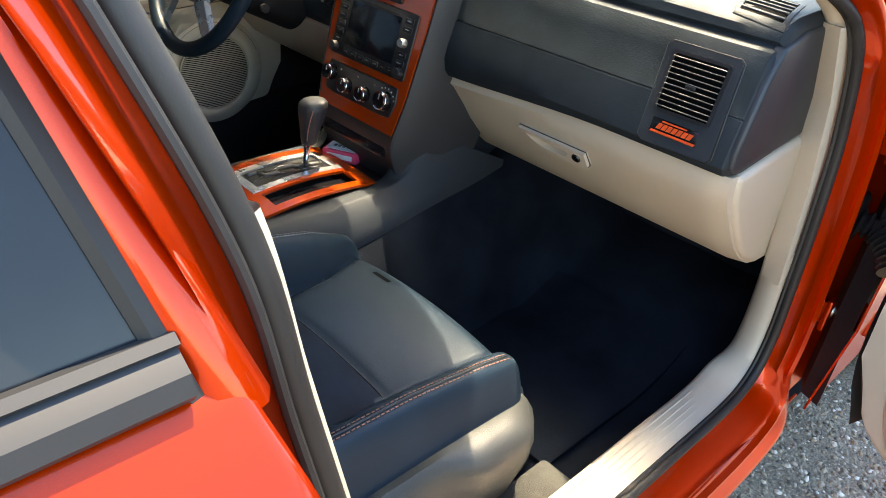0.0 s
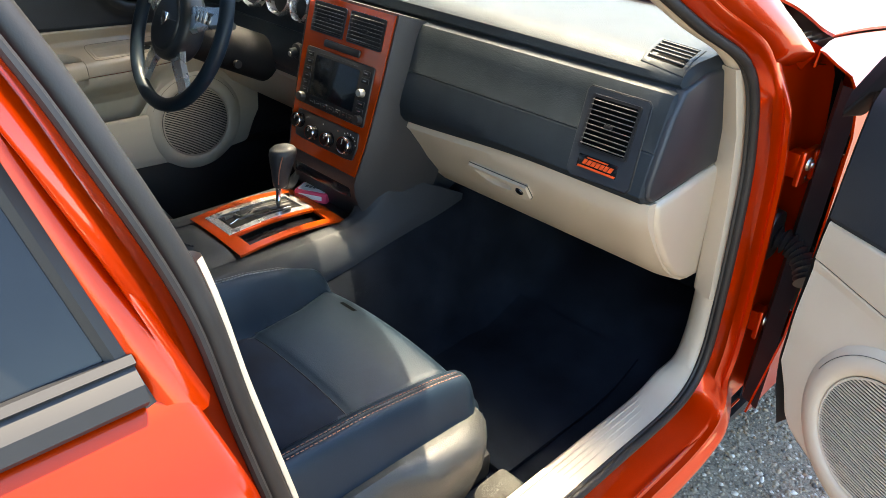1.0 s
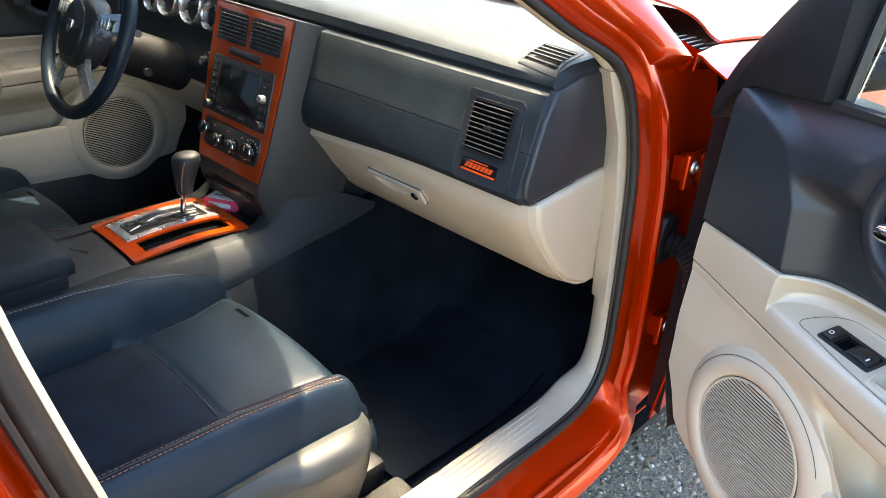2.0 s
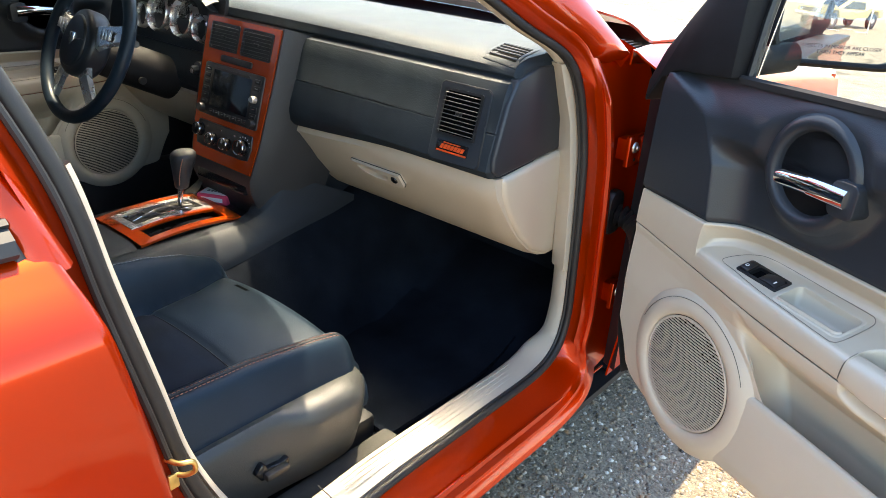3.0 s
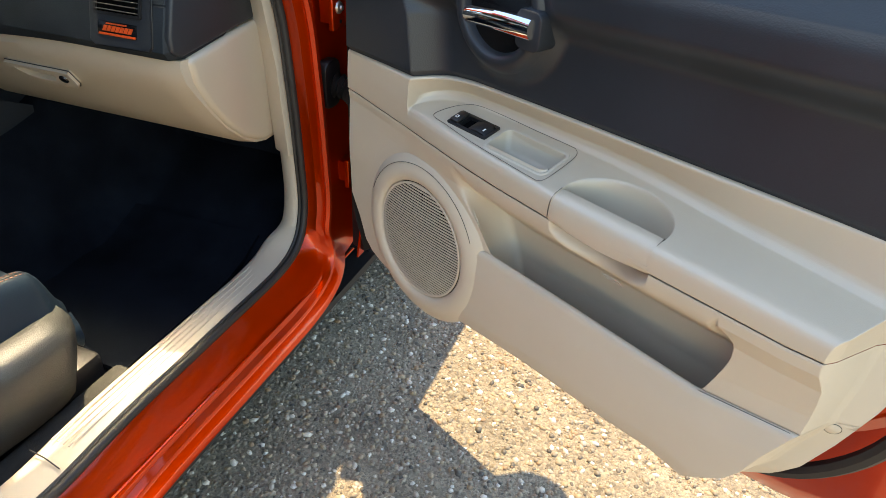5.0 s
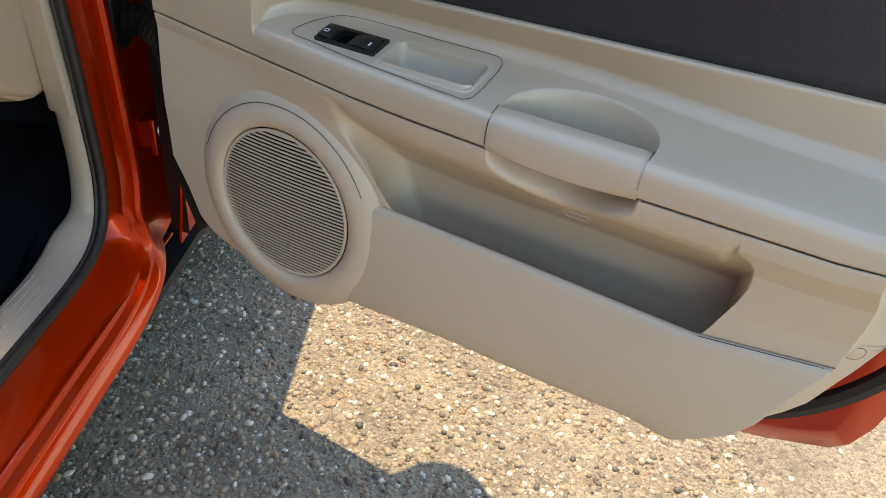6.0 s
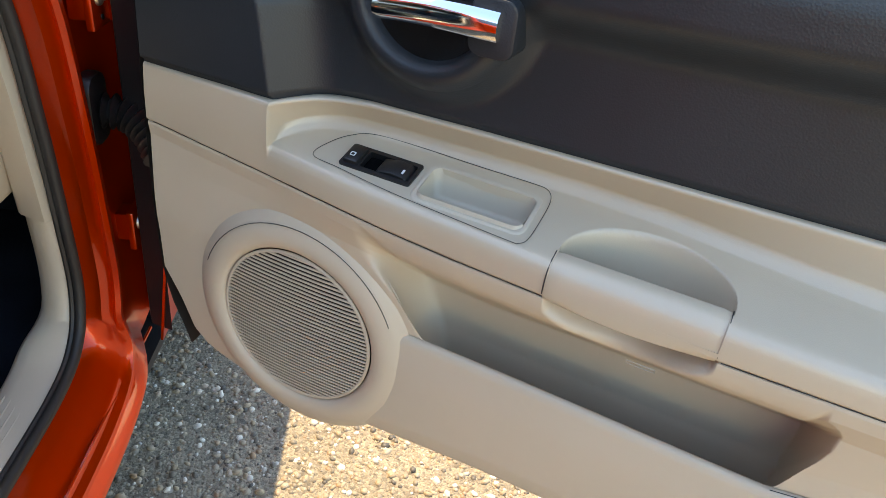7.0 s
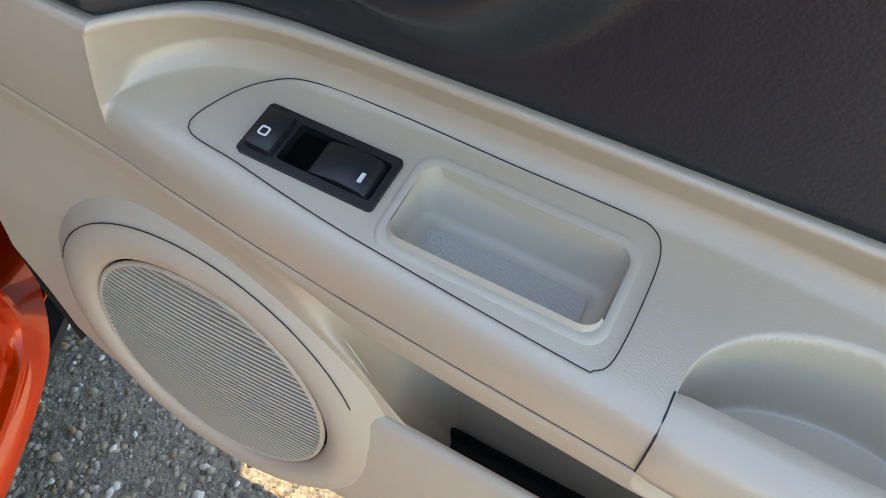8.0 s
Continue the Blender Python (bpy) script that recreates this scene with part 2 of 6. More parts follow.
def thing(name, m, label, category, group="", kind=""):
    e = new(name)
    e.matrix_world = m
    e.empty_display_size = 0.05
    return tagged(e, label, category, group, kind)


def rounded(x0, x1, y0, y1, r, n=5):
    """Outline of a rounded rectangle."""
    out = []
    for cx, cy, a0 in ((x1 - r, y1 - r, 0), (x0 + r, y1 - r, 90), (x0 + r, y0 + r, 180), (x1 - r, y0 + r, 270)):
        for k in range(n + 1):
            a = radians(a0 + 90 * k / n)
            out.append((cx + r * math.cos(a), cy + r * math.sin(a)))
    return out


def ring(outer, inner, h0, h1, plane="xz"):
    """A frame between two outlines with as many points, with depth."""
    s = Shape()
    def put(p, h):
        return {"xz": (p[0], h, p[1]), "xy": (p[0], p[1], h), "yz": (h, p[0], p[1])}[plane]
    rows = [[put(p, h0) for p in outer], [put(p, h1) for p in outer], [put(p, h1) for p in inner], [put(p, h0) for p in inner]]
    return s.grid(rows, close_u=True)


I4 = Matrix.Identity(4)


# ---- ground ----
def ground_material():
    """Worn asphalt: a dark binder with grit of two sizes, dusty patches and oil stains."""
    m = bpy.data.materials.new("pebbled_asphalt")
    m.use_nodes = True
    n, l = m.node_tree.nodes, m.node_tree.links
    b = n["Principled BSDF"]
    tc = n.new("ShaderNodeTexCoord")
    def noise_at(scale, detail, lo, hi, to_lo, to_hi):
        t = n.new("ShaderNodeTexNoise")
        t.inputs["Scale"].default_value, t.inputs["Detail"].default_value = scale, detail
        l.new(tc.outputs["Object"], t.inputs["Vector"])
        r = n.new("ShaderNodeMapRange")
        r.inputs["From Min"].default_value, r.inputs["From Max"].default_value = lo, hi
        r.inputs["To Min"].default_value, r.inputs["To Max"].default_value = to_lo, to_hi
        l.new(t.outputs["Fac"], r.inputs["Value"])
        return r.outputs["Result"]
    def grit(scale, colours):
        v = n.new("ShaderNodeTexVoronoi")
        v.inputs["Scale"].default_value = scale
        l.new(tc.outputs["Object"], v.inputs["Vector"])
        s = n.new("ShaderNodeSeparateColor")
        l.new(v.outputs["Color"], s.inputs[0])
        r = n.new("ShaderNodeValToRGB")
        e = r.color_ramp.elements
        e[0].color, e[1].color = (*colours[0], 1), (*colours[-1], 1)
        for i, c in enumerate(colours[1:-1]):
            e.new((i + 1) / (len(colours) - 1)).color = (*c, 1)
        l.new(s.outputs[0], r.inputs["Fac"])
        return v, r.outputs["Color"]
    v1, c1 = grit(120, [(0.14, 0.118, 0.09), (0.22, 0.18, 0.13), (0.30, 0.245, 0.175), (0.40, 0.325, 0.23)])
    c2 = grit(330, [(0.15, 0.13, 0.10), (0.27, 0.225, 0.16), (0.37, 0.305, 0.215)])[1]
    mix = n.new("ShaderNodeMix")
    mix.data_type = "RGBA"
    l.new(noise_at(40, 3, 0.42, 0.58, 0.0, 1.0), mix.inputs["Factor"])
    l.new(c1, mix.inputs["A"])
    l.new(c2, mix.inputs["B"])
    out = mix.outputs["Result"]
    for f in (noise_at(5.0, 6, 0.3, 0.7, 0.78, 1.22), noise_at(2.3, 4, 0.30, 0.40, 0.55, 1.0)):
        mx = n.new("ShaderNodeVectorMath")
        mx.operation = "SCALE"
        l.new(out, mx.inputs[0])
        l.new(f, mx.inputs["Scale"])
        out = mx.outputs["Vector"]
    l.new(out, b.inputs["Base Color"])
    b.inputs["Roughness"].default_value = 0.85
    b.inputs["Specular IOR Level"].default_value = 0.3
    fine = noise_at(420.0, 4, 0.2, 0.8, 0.0, 0.6)
    ad = n.new("ShaderNodeMath")
    ad.operation = "SUBTRACT"
    l.new(fine, ad.inputs[0])
    l.new(v1.outputs["Distance"], ad.inputs[1])
    bp = n.new("ShaderNodeBump")
    bp.inputs["Strength"].default_value, bp.inputs["Distance"].default_value = 0.9, 0.005
    l.new(ad.outputs[0], bp.inputs["Height"])
    l.new(bp.outputs["Normal"], b.inputs["Normal"])
    return m


ASPHALT = ground_material()
g = Shape()
edges = [-600, -60, -12, -4, -1, 1, 4, 12, 60, 600]
g.grid([[(x, y, 0) for x in edges] for y in edges])
tagged(part("ground", g, ASPHALT), "pale asphalt lot full of small rounded pebbles", "ground", kind="structure")


def stone_material():
    m = bpy.data.materials.new("pebble_stone")
    m.use_nodes = True
    n, l = m.node_tree.nodes, m.node_tree.links
    geo = n.new("ShaderNodeNewGeometry")
    ramp = n.new("ShaderNodeValToRGB")
    cols = [(0.0, (0.06, 0.052, 0.042)), (0.14, (0.14, 0.115, 0.085)), (0.30, (0.23, 0.185, 0.13)), (0.46, (0.30, 0.22, 0.13)), (0.62, (0.32, 0.27, 0.20)), (0.78, (0.25, 0.15, 0.08)), (0.88, (0.42, 0.37, 0.30)), (1.0, (0.60, 0.55, 0.47))]
    e = ramp.color_ramp.elements
    e[0].position, e[0].color = cols[0][0], (*cols[0][1], 1)
    e[1].position, e[1].color = cols[-1][0], (*cols[-1][1], 1)
    for p, c in cols[1:-1]:
        e.new(p).color = (*c, 1)
    l.new(geo.outputs["Random Per Island"], ramp.inputs["Fac"])
    tc = n.new("ShaderNodeTexCoord")
    no = n.new("ShaderNodeTexNoise")
    no.inputs["Scale"].default_value, no.inputs["Detail"].default_value = 380.0, 3.0
    l.new(tc.outputs["Object"], no.inputs["Vector"])
    mr = n.new("ShaderNodeMapRange")
    mr.inputs["To Min"].default_value, mr.inputs["To Max"].default_value = 0.65, 1.35
    l.new(no.outputs["Fac"], mr.inputs["Value"])
    mx = n.new("ShaderNodeVectorMath")
    mx.operation = "SCALE"
    l.new(ramp.outputs["Color"], mx.inputs[0])
    l.new(mr.outputs["Result"], mx.inputs["Scale"])
    b = n["Principled BSDF"]
    l.new(mx.outputs["Vector"], b.inputs["Base Color"])
    b.inputs["Roughness"].default_value = 0.55
    return m


def pebbles():
    """Small stones pressed into the asphalt beside the car."""
    rnd = random.Random(4)
    bm = bmesh.new()
    bmesh.ops.create_icosphere(bm, subdivisions=1, radius=1.0)
    base_v = [v.co.copy() for v in bm.verts]
    base_f = [tuple(v.index for v in f.verts) for f in bm.faces]
    bm.free()
    verts, faces = [], []
    for k in range(21000):
        near = rnd.random() < 0.85
        x = rnd.uniform(0.55, 2.05) if near else rnd.uniform(0.55, 2.6)
        y = rnd.uniform(-0.95, 0.75) if near else rnd.uniform(-1.3, 2.2)
        r = 0.0027 + 0.0068 * rnd.random() ** 2.4
        a, ca, sa = rnd.uniform(0, 6.3), 1.0, 0.0
        ca, sa = math.cos(a), math.sin(a)
        sx, sy, sz = r * rnd.uniform(0.9, 1.5), r * rnd.uniform(0.7, 1.1), r * rnd.uniform(0.5, 0.85)
        tilt, lift = rnd.uniform(-0.35, 0.35), sz * rnd.uniform(-0.55, 0.1)
        o = len(verts)
        for c in base_v:
            px, py, pz = c.x * sx * rnd.uniform(0.82, 1.1), c.y * sy * rnd.uniform(0.82, 1.1), c.z * sz
            verts.append((x + px * ca - py * sa, y + px * sa + py * ca, lift + pz + px * tilt))
        faces += [tuple(o + i for i in f) for f in base_f]
    me = bpy.data.meshes.new("pebbles")
    me.from_pydata(verts, [], faces)
    me.polygons.foreach_set("use_smooth", [True] * len(me.polygons))
    me.materials.append(stone_material())
    tagged(new("pebbles", me), "small rounded multicoloured pebbles set in the asphalt", "pebbles", kind="stuff")


pebbles()

# ---- car body round the door opening ----
car = thing("car_body", I4, "orange-red wagon body with its front passenger door open", "car")
LOOP = [(0.800, -0.065, 1.07), (0.816, -0.008, 0.92), (0.826, 0.002, 0.76), (0.831, 0.006, 0.60), (0.833, 0.004, 0.49), (0.834, -0.03, 0.42),
        (0.834, -0.11, 0.39), (0.833, -0.30, 0.386), (0.833, -0.55, 0.385), (0.836, -0.70, 0.378), (0.838, -0.775, 0.39), (0.840, -0.84, 0.435),
        (0.842, -0.90, 0.53), (0.842, -0.955, 0.65), (0.838, -0.987, 0.79), (0.824, -1.015, 0.93), (0.808, -1.038, 1.06), (0.775, -1.085, 1.20),
        (0.70, -1.14, 1.36), (0.65, -1.08, 1.42), (0.63, -0.85, 1.43), (0.64, -0.62, 1.405), (0.69, -0.38, 1.27), (0.755, -0.19, 1.15)]
loop = spline(LOOP, 8, closed=True)
CENTRE = Vector((0, -0.5, 0.85))


def outward(i):
    t = loop[(i + 1) % len(loop)] - loop[(i - 1) % len(loop)]
    o = Vector((0, -t.z, t.y)).normalized()
    return o if o.dot(loop[i] - CENTRE) * 1.0 > 0 else -o


def section(i, sill, side, top, rear=None):
    """Blends three cross sections by where the loop point lies."""
    i = i % len(loop)
    p, o = loop[i], outward(i)
    down = sm(0.35, 0.9, -o.z)
    up = sm(0.985, 1.10, p.z)
    if rear and p.y < -0.6:
        side, up = rear, 0.0
    row = []
    reach = lerp([(0.92, 1.0), (0.975, 0.045)], p.z) if rear and p.y < -0.6 else 1.0
    for (a0, b0), (a1, b1), (a2, b2) in zip(sill, side, top):
        a1 = min(a1, reach)
        a = (a0 * down + a1 * (1 - down)) * (1 - up) + a2 * up
        b = (b0 * down + b1 * (1 - down)) * (1 - up) + b2 * up
        row.append(p + o * a + Vector((b, 0, 0)))
    return row


jamb_sill = [(0.0, 0.0), (0.004, 0.010), (0.022, 0.026), (0.040, 0.042), (0.050, 0.048), (0.056, 0.055), (0.066, 0.057), (0.072, 0.068), (0.082, 0.070), (0.090, 0.081), (0.106, 0.083), (0.16, 0.02)]
jamb_side = [(0.0, 0.0), (-0.002, 0.010), (0.002, 0.024), (-0.002, 0.036), (0.006, 0.042), (0.014, 0.046), (0.010, 0.052), (0.015, 0.058), (0.028, 0.056), (0.036, 0.024), (0.17, 0.020), (0.20, 0.05)]
jamb_rear = [(0.0, 0.0), (0.006, 0.005), (0.012, 0.009), (0.018, 0.013), (0.024, 0.018), (0.030, 0.024), (0.036, 0.030), (0.042, 0.036), (0.052, 0.040), (0.07, 0.044), (0.10, 0.046), (0.14, 0.046)]
jamb_top = [(0.0, 0.0), (0.004, 0.010), (0.010, 0.020), (0.020, 0.028), (0.03, 0.030), (0.045, 0.026), (0.06, 0.018), (0.072, 0.006), (0.080, -0.006), (0.084, -0.014), (0.086, -0.019), (0.086, -0.022)]
jamb = Shape().grid([section(i, jamb_sill, jamb_side, jamb_top, jamb_rear) for i in range(len(loop))], close_v=True)
part("door_frame", jamb, PAINT, car, "glossy orange-red door frame and rocker sill", 50)
seal = Shape().tube([p + Vector((0.006, 0, 0)) - outward(i) * 0.002 for i, p in enumerate(loop)], [0.0082 + 0.0033 * sm(-0.8, -0.95, p.y) for p in loop], 10, True)
part("door_seal", seal, RUBBER, car, "black rubber door seal")
lip = Shape().tube([p + Vector((-0.004, 0, 0)) - outward(i) * 0.004 for i, p in enumerate(loop)], 0.0042, 6, True)
part("seal_lip", lip, RUBBER, car)
# rubber strip on the rear jamb and scuff strips on the rocker
strip = Shape().tube([loop[i] + outward(i) * 0.012 + Vector((0.022, 0, 0)) for i in range(11 * 8 - 2, 18 * 8)], 0.0045, 8)
part("jamb_strip", strip, RUBBER, car)
part("sill_strip", Shape().tube([(0.8895, y, 0.3345) for y in (-0.95, -0.6, -0.2, 0.12)], 0.0025, 6), PAINT, car)

# beige trim round the opening
tr_sill = [(0.004, -0.005), (-0.004, -0.008), (-0.006, -0.03), (-0.005, -0.055), (-0.003, -0.070), (0.004, -0.078), (0.05, -0.082), (0.12, -0.084)]
tr_side = [(0.002, -0.006), (-0.002, -0.009), (0.0, -0.03), (0.012, -0.048), (0.024, -0.060), (0.045, -0.070), (0.10, -0.075), (0.30, -0.078)]
tr_top = [(0.0, -0.012), (-0.004, -0.018), (-0.006, -0.03), (0.0, -0.042), (0.015, -0.052), (0.03, -0.056), (0.05, -0.058), (0.052, -0.058)]
n0, n1 = 3 * 8 - 4, 10 * 8
part("sill_trim", Shape().grid([section(i, tr_sill, tr_side, tr_top) for i in range(n0, n1 - 7)]), BEIGE_SMOOTH, car, "beige plastic sill plate and kick panel", 60)
tr_rear = [(-0.020, -0.013), (-0.026, -0.015), (-0.0275, -0.020), (-0.025, -0.028), (-0.012, -0.045), (0.02, -0.060), (0.10, -0.070), (0.14, -0.072)]
part("pillar_trim_rear", Shape().grid([section(i, tr_sill, tr_side, tr_top, tr_rear) for i in range(n1 - 8, 16 * 8 + 1)]), BEIGE_SMOOTH, car, "beige plastic centre pillar trim", 60)
part("pillar_trim_front", Shape().grid([section(i % len(loop), tr_sill, tr_side, tr_top) for i in range(20 * 8, 24 * 8 + 2)]), BEIGE_SMOOTH, car, "beige plastic windscreen pillar trim", 60)
rib = Shape()
for k in range(4):
    rib.tube([(0.772 + 0.011 * k, y, 0.3925 - 0.0003 * k) for y in (-0.64, -0.45, -0.25, -0.12)], 0.0016, 6)
part("sill_rib", rib, BEIGE_SMOOTH, car)
# upright trim panel beside the end of the dashboard
up = Shape()
rows = []
for k in range(24):
    z = 0.612 + (1.068 - 0.612) * k / 23
    xo = lerp([(0.6, 0.822), (0.8, 0.812), (1.07, 0.792)], z)
    yo = lerp([(0.6, -0.004), (0.8, -0.008), (0.95, -0.026), (1.07, -0.075)], z)
    xi, yi = xo - 0.048, yo + 0.016
    rows.append([(xo, yo, z), (xo - 0.004, yo - 0.006, z), (xi + 0.006, yi - 0.006, z), (xi, yi, z), (xi - 0.004, yi + 0.04, z), (xo, yo + 0.05, z)])
up.grid(rows, close_u=True, cap=True)
part("pillar_panel", up, BEIGE, car, "tall beige plastic pillar panel", 40)

# outer panels
fender = Shape()
rows = []
for k in range(29):
    y = 0.082 + 1.468 * k / 28
    topz = 1.082 - 0.16 * (k / 28) ** 1.5
    xi = lerp([(0.08, 0.852), (0.156, 0.838), (0.22, 0.822), (1.0, 0.822), (1.6, 0.80)], y)
    rows.append([(xi, y, topz - 0.02), (xi + 0.002, y, topz + 0.008), (xi + 0.010, y, topz + 0.006), (0.885, y, topz - 0.008), (0.913, y, topz - 0.022), (0.932, y, topz - 0.05), (0.944, y, topz - 0.12), (0.948, y, 0.75), (0.945, y, 0.55), (0.92, y, 0.34)])
fender.grid(rows)
part("front_fender", fender, PAINT, car, "orange-red front fender", 40, 0.004)
def hood_edge(x):
    keys = [(0.0, 0.56), (0.5, 0.515), (0.563, 0.497), (0.615, 0.475), (0.714, 0.377), (0.78, 0.275), (0.818, 0.225)]
    return sum(lerp(keys, abs(x) + 0.01 * k) for k in range(-5, 6)) / 11


hood = Shape()
rows = []
for k in range(16):
    drop = 0.17 * (k / 15) ** 1.5
    rows.append([(x, hood_edge(x) + (1.58 - hood_edge(x)) * k / 15, 1.115 - drop - 0.026 * (x / 0.8) ** 2 + 0.014 * math.exp(-((abs(x) - 0.45) / 0.05) ** 2)) for x in [-0.818 + 1.636 * j / 96 for j in range(97)]])
hood.grid(rows)
part("hood", hood, PAINT, car, "orange-red engine hood in full sun", 40, 0.006)
cowl = Shape().grid([[(x, y + 0.05 - 0.09 * (x / 0.7) ** 2, z) for x in [-0.85 + 1.70 * j / 24 for j in range(25)]] for y, z in ((0.20, 1.06), (0.34, 1.045), (0.46, 1.03), (0.90, 1.03))])
lipf = Shape().grid([[(0.938, 0.084, z), (0.90, 0.10, z), (0.880, 0.15, z)] for z in (0.36, 0.6, 0.8, 0.96, 1.04)])
part("fender_flange", lipf, BLACK, car)
part("cowl_panel", cowl, BLACK, car, "black plastic cowl below the windscreen")
slat = Shape()
for k in range(9):
    slat.box(0.60 + 0.022 * k, 0.608 + 0.022 * k, 0.25, 0.36, 1.045, 1.068, 0.002)
part("cowl_grille", slat, BLACK, car)
apb = Shape()
rows = []
for k in range(25):
    i = 168 + k
    inner = section(i, jamb_sill, jamb_side, jamb_top)[4]
    outer = Vector((lerp([(168, 0.655), (176, 0.728), (184, 0.795), (192, 0.846)], i), lerp([(168, -0.50), (176, -0.22), (184, -0.03), (192, 0.083)], i), lerp([(168, 1.425), (176, 1.297), (184, 1.185), (192, 1.083)], i)))
    low = outer + Vector((-0.018, 0.004, -0.03))
    mid = (inner + outer) / 2 + Vector((0.010, 0.0, 0.012))
    rows.append([inner + (outer - inner) * -0.05 - Vector((0.012, 0, 0.006)), inner + (outer - inner) * 0.06, inner * 0.6 + mid * 0.4 + Vector((0.004, 0, 0.004)), mid, mid * 0.4 + outer * 0.6 + Vector((0.004, 0, 0.003)), outer, outer + (low - outer) * 0.15, low])
rows.append([p * 0.35 + rows[-1][5] * 0.65 - Vector((0.014, -0.004, 0.016)) for p in rows[-1]])
apb.grid(rows)
part("pillar_base", apb, PAINT, car, "", 60, 0.004)
ws = Shape()
rows = []
for k in range(9):
    t = k / 8
    rows.append([(x * (0.74 - 0.14 * t), 0.44 - 0.71 * t - 0.20 * abs(x) ** 2.2 * (1 - 0.1 * t), 1.075 + 0.31 * t - 0.02 * x * x) for x in [-1 + 2 * j / 20 for j in range(21)]])
ws.grid(rows)
w = part("windscreen", ws, GLASS, car, "clear curved windscreen", 60, 0.004)
w.visible_shadow = False
roof = Shape()
rows = []
for k in range(14):
    t = k / 13
    y = -0.228 - 2.042 * t
    rows.append([(x * 0.62, y - 0.20 * abs(x) ** 2.2 * (1 - t), 1.385 + 0.07 * math.sin(min(t * 2.2, 1.57)) - 0.03 * x * x) for x in [-1 + 2 * j / 16 for j in range(17)]])
roof.grid(rows)
part("roof", roof, PAINT, car, "orange-red roof panel", 60, 0.03)
side = Shape()
rows = []
for z, x in ((0.30, 0.90), (0.5, 0.94), (0.75, 0.945), (0.97, 0.93), (1.03, 0.89)):
    rows.append([(-x, y, z) for y in (-2.3, -1.2, -0.5, 0.22, 0.9, 1.55)])
side.grid(rows)
part("left_side", side, PAINT, car, "orange-red driver's side panels", 40, 0.02)
lg = Shape().grid([[(-0.875, y, 1.03), (-0.63, y * 0.93 - 0.05, 1.40)] for y in (-2.2, -1.2, -0.3, 0.15)])
part("left_windows", lg, TINT, car, "tinted driver's side windows", 40, 0.004)
back = Shape().grid([[(x, -2.3, z) for x in (-0.93, 0, 0.93)] for z in (0.3, 0.7, 1.03)])
part("tailgate", back, PAINT, car, "", 40, 0.02)
rg = Shape().grid([[(x, -2.3 + 0.10 * (z - 1.03), z) for x in (-0.85, 0, 0.85)] for z in (1.03, 1.42)])
part("rear_window", rg, TINT, car, "", 40, 0.004)
nose = Shape().grid([[(x, 1.60 - 0.10 * (x / 0.9) ** 2, z) for x in [-0.93 + 1.86 * j / 8 for j in range(9)]] for z in (0.25, 0.6, 0.9)])
part("front_bumper", nose, PAINT, car, "", 40, 0.02)
pan = Shape().grid([[(x, y, 0.20) for x in (-0.86, 0, 0.86)] for y in (-2.3, -1, 0, 1.0, 1.5)])
part("underbody", pan, BLACK, car, "", 40, 0.02)
part("left_kick_panel", Shape().box(-0.80, -0.752, -0.08, 0.29, 0.28, 1.0, 0.01), GREY_SIDE, car, "dark taupe kick panel")
fw = Shape().grid([[(x, 0.30, z) for x in (-0.84, 0, 0.84)] for z in (0.2, 0.6, 1.04)])
part("firewall", fw, CARPET, car, "", 40, 0.01)
for sx in (-1, 1):
    for wy in (1.02, -1.95):
        tw = Shape().lathe([(0.20, -0.09), (0.31, -0.11), (0.345, -0.09), (0.352, 0), (0.345, 0.09), (0.31, 0.11), (0.20, 0.09)], 36, "x", (sx * 0.80, wy, 0.352))
        tyre = part("tyre", tw, TYRE, car, "black road tyre")
        part("rim", Shape().lathe([(0.02, 0.10), (0.06, 0.105), (0.08, 0.07), (0.19, 0.075), (0.215, 0.10), (0.215, -0.05)], 36, "x", (sx * 0.80, wy, 0.352)), SILVER, tyre)

# floor
floor = Shape()
rows = []
for k in range(40):
    y = 0.30 - 2.3 * k / 39
    toe = 0.16 * sm(-0.10, 0.30, y)
    row = []
    for j in range(49):
        x = -0.78 + 1.56 * j / 48
        tun = lerp([(-0.6, 0.245), (-0.45, 0.260), (-0.31, 0.285), (-0.18, 0.310), (-0.05, 0.332)], y) * (1 - sm(0.182, 0.32, abs(x)))
        edge = 0.05 * sm(0.70, 0.78, abs(x))
        row.append((x, y, 0.275 + toe + tun + edge + 0.006 * noise.noise((x * 9, y * 9, 0))))
    rows.append(row)
floor.grid(rows)
tagged(part("floor_carpet", floor, CARPET, None, "", 70, 0.01), "black carpet over the car floor and tunnel", "carpet", kind="structure")
fm = Shape()
rows = []
for k in range(24):
    y = 0.06 - 0.46 * k / 23
    rows.append([(0.27 + 0.40 * j / 16, y, 0.292 + 0.15 * sm(-0.10, 0.30, y) + 0.004 * noise.noise((j * 0.4, y * 12, 3))) for j in range(17)])
fm.grid(rows)
tagged(part("floor_mat", fm, CARPET, None, "", 70, 0.010), "black carpeted floor mat in the passenger footwell", "floor mat")

# headliner, closes the cabin above
hl = Shape().grid([[(x * 0.60, -0.30 - 1.95 * t - 0.18 * abs(x) ** 2.2 * (1 - t), 1.355 + 0.06 * math.sin(min(t * 2.2, 1.57)) - 0.03 * x * x) for x in [-1 + 2 * j / 12 for j in range(13)]] for t in [k / 10 for k in range(11)]])
part("headliner", hl, HEADLINER, car, "grey fabric headliner", 60, 0.006)

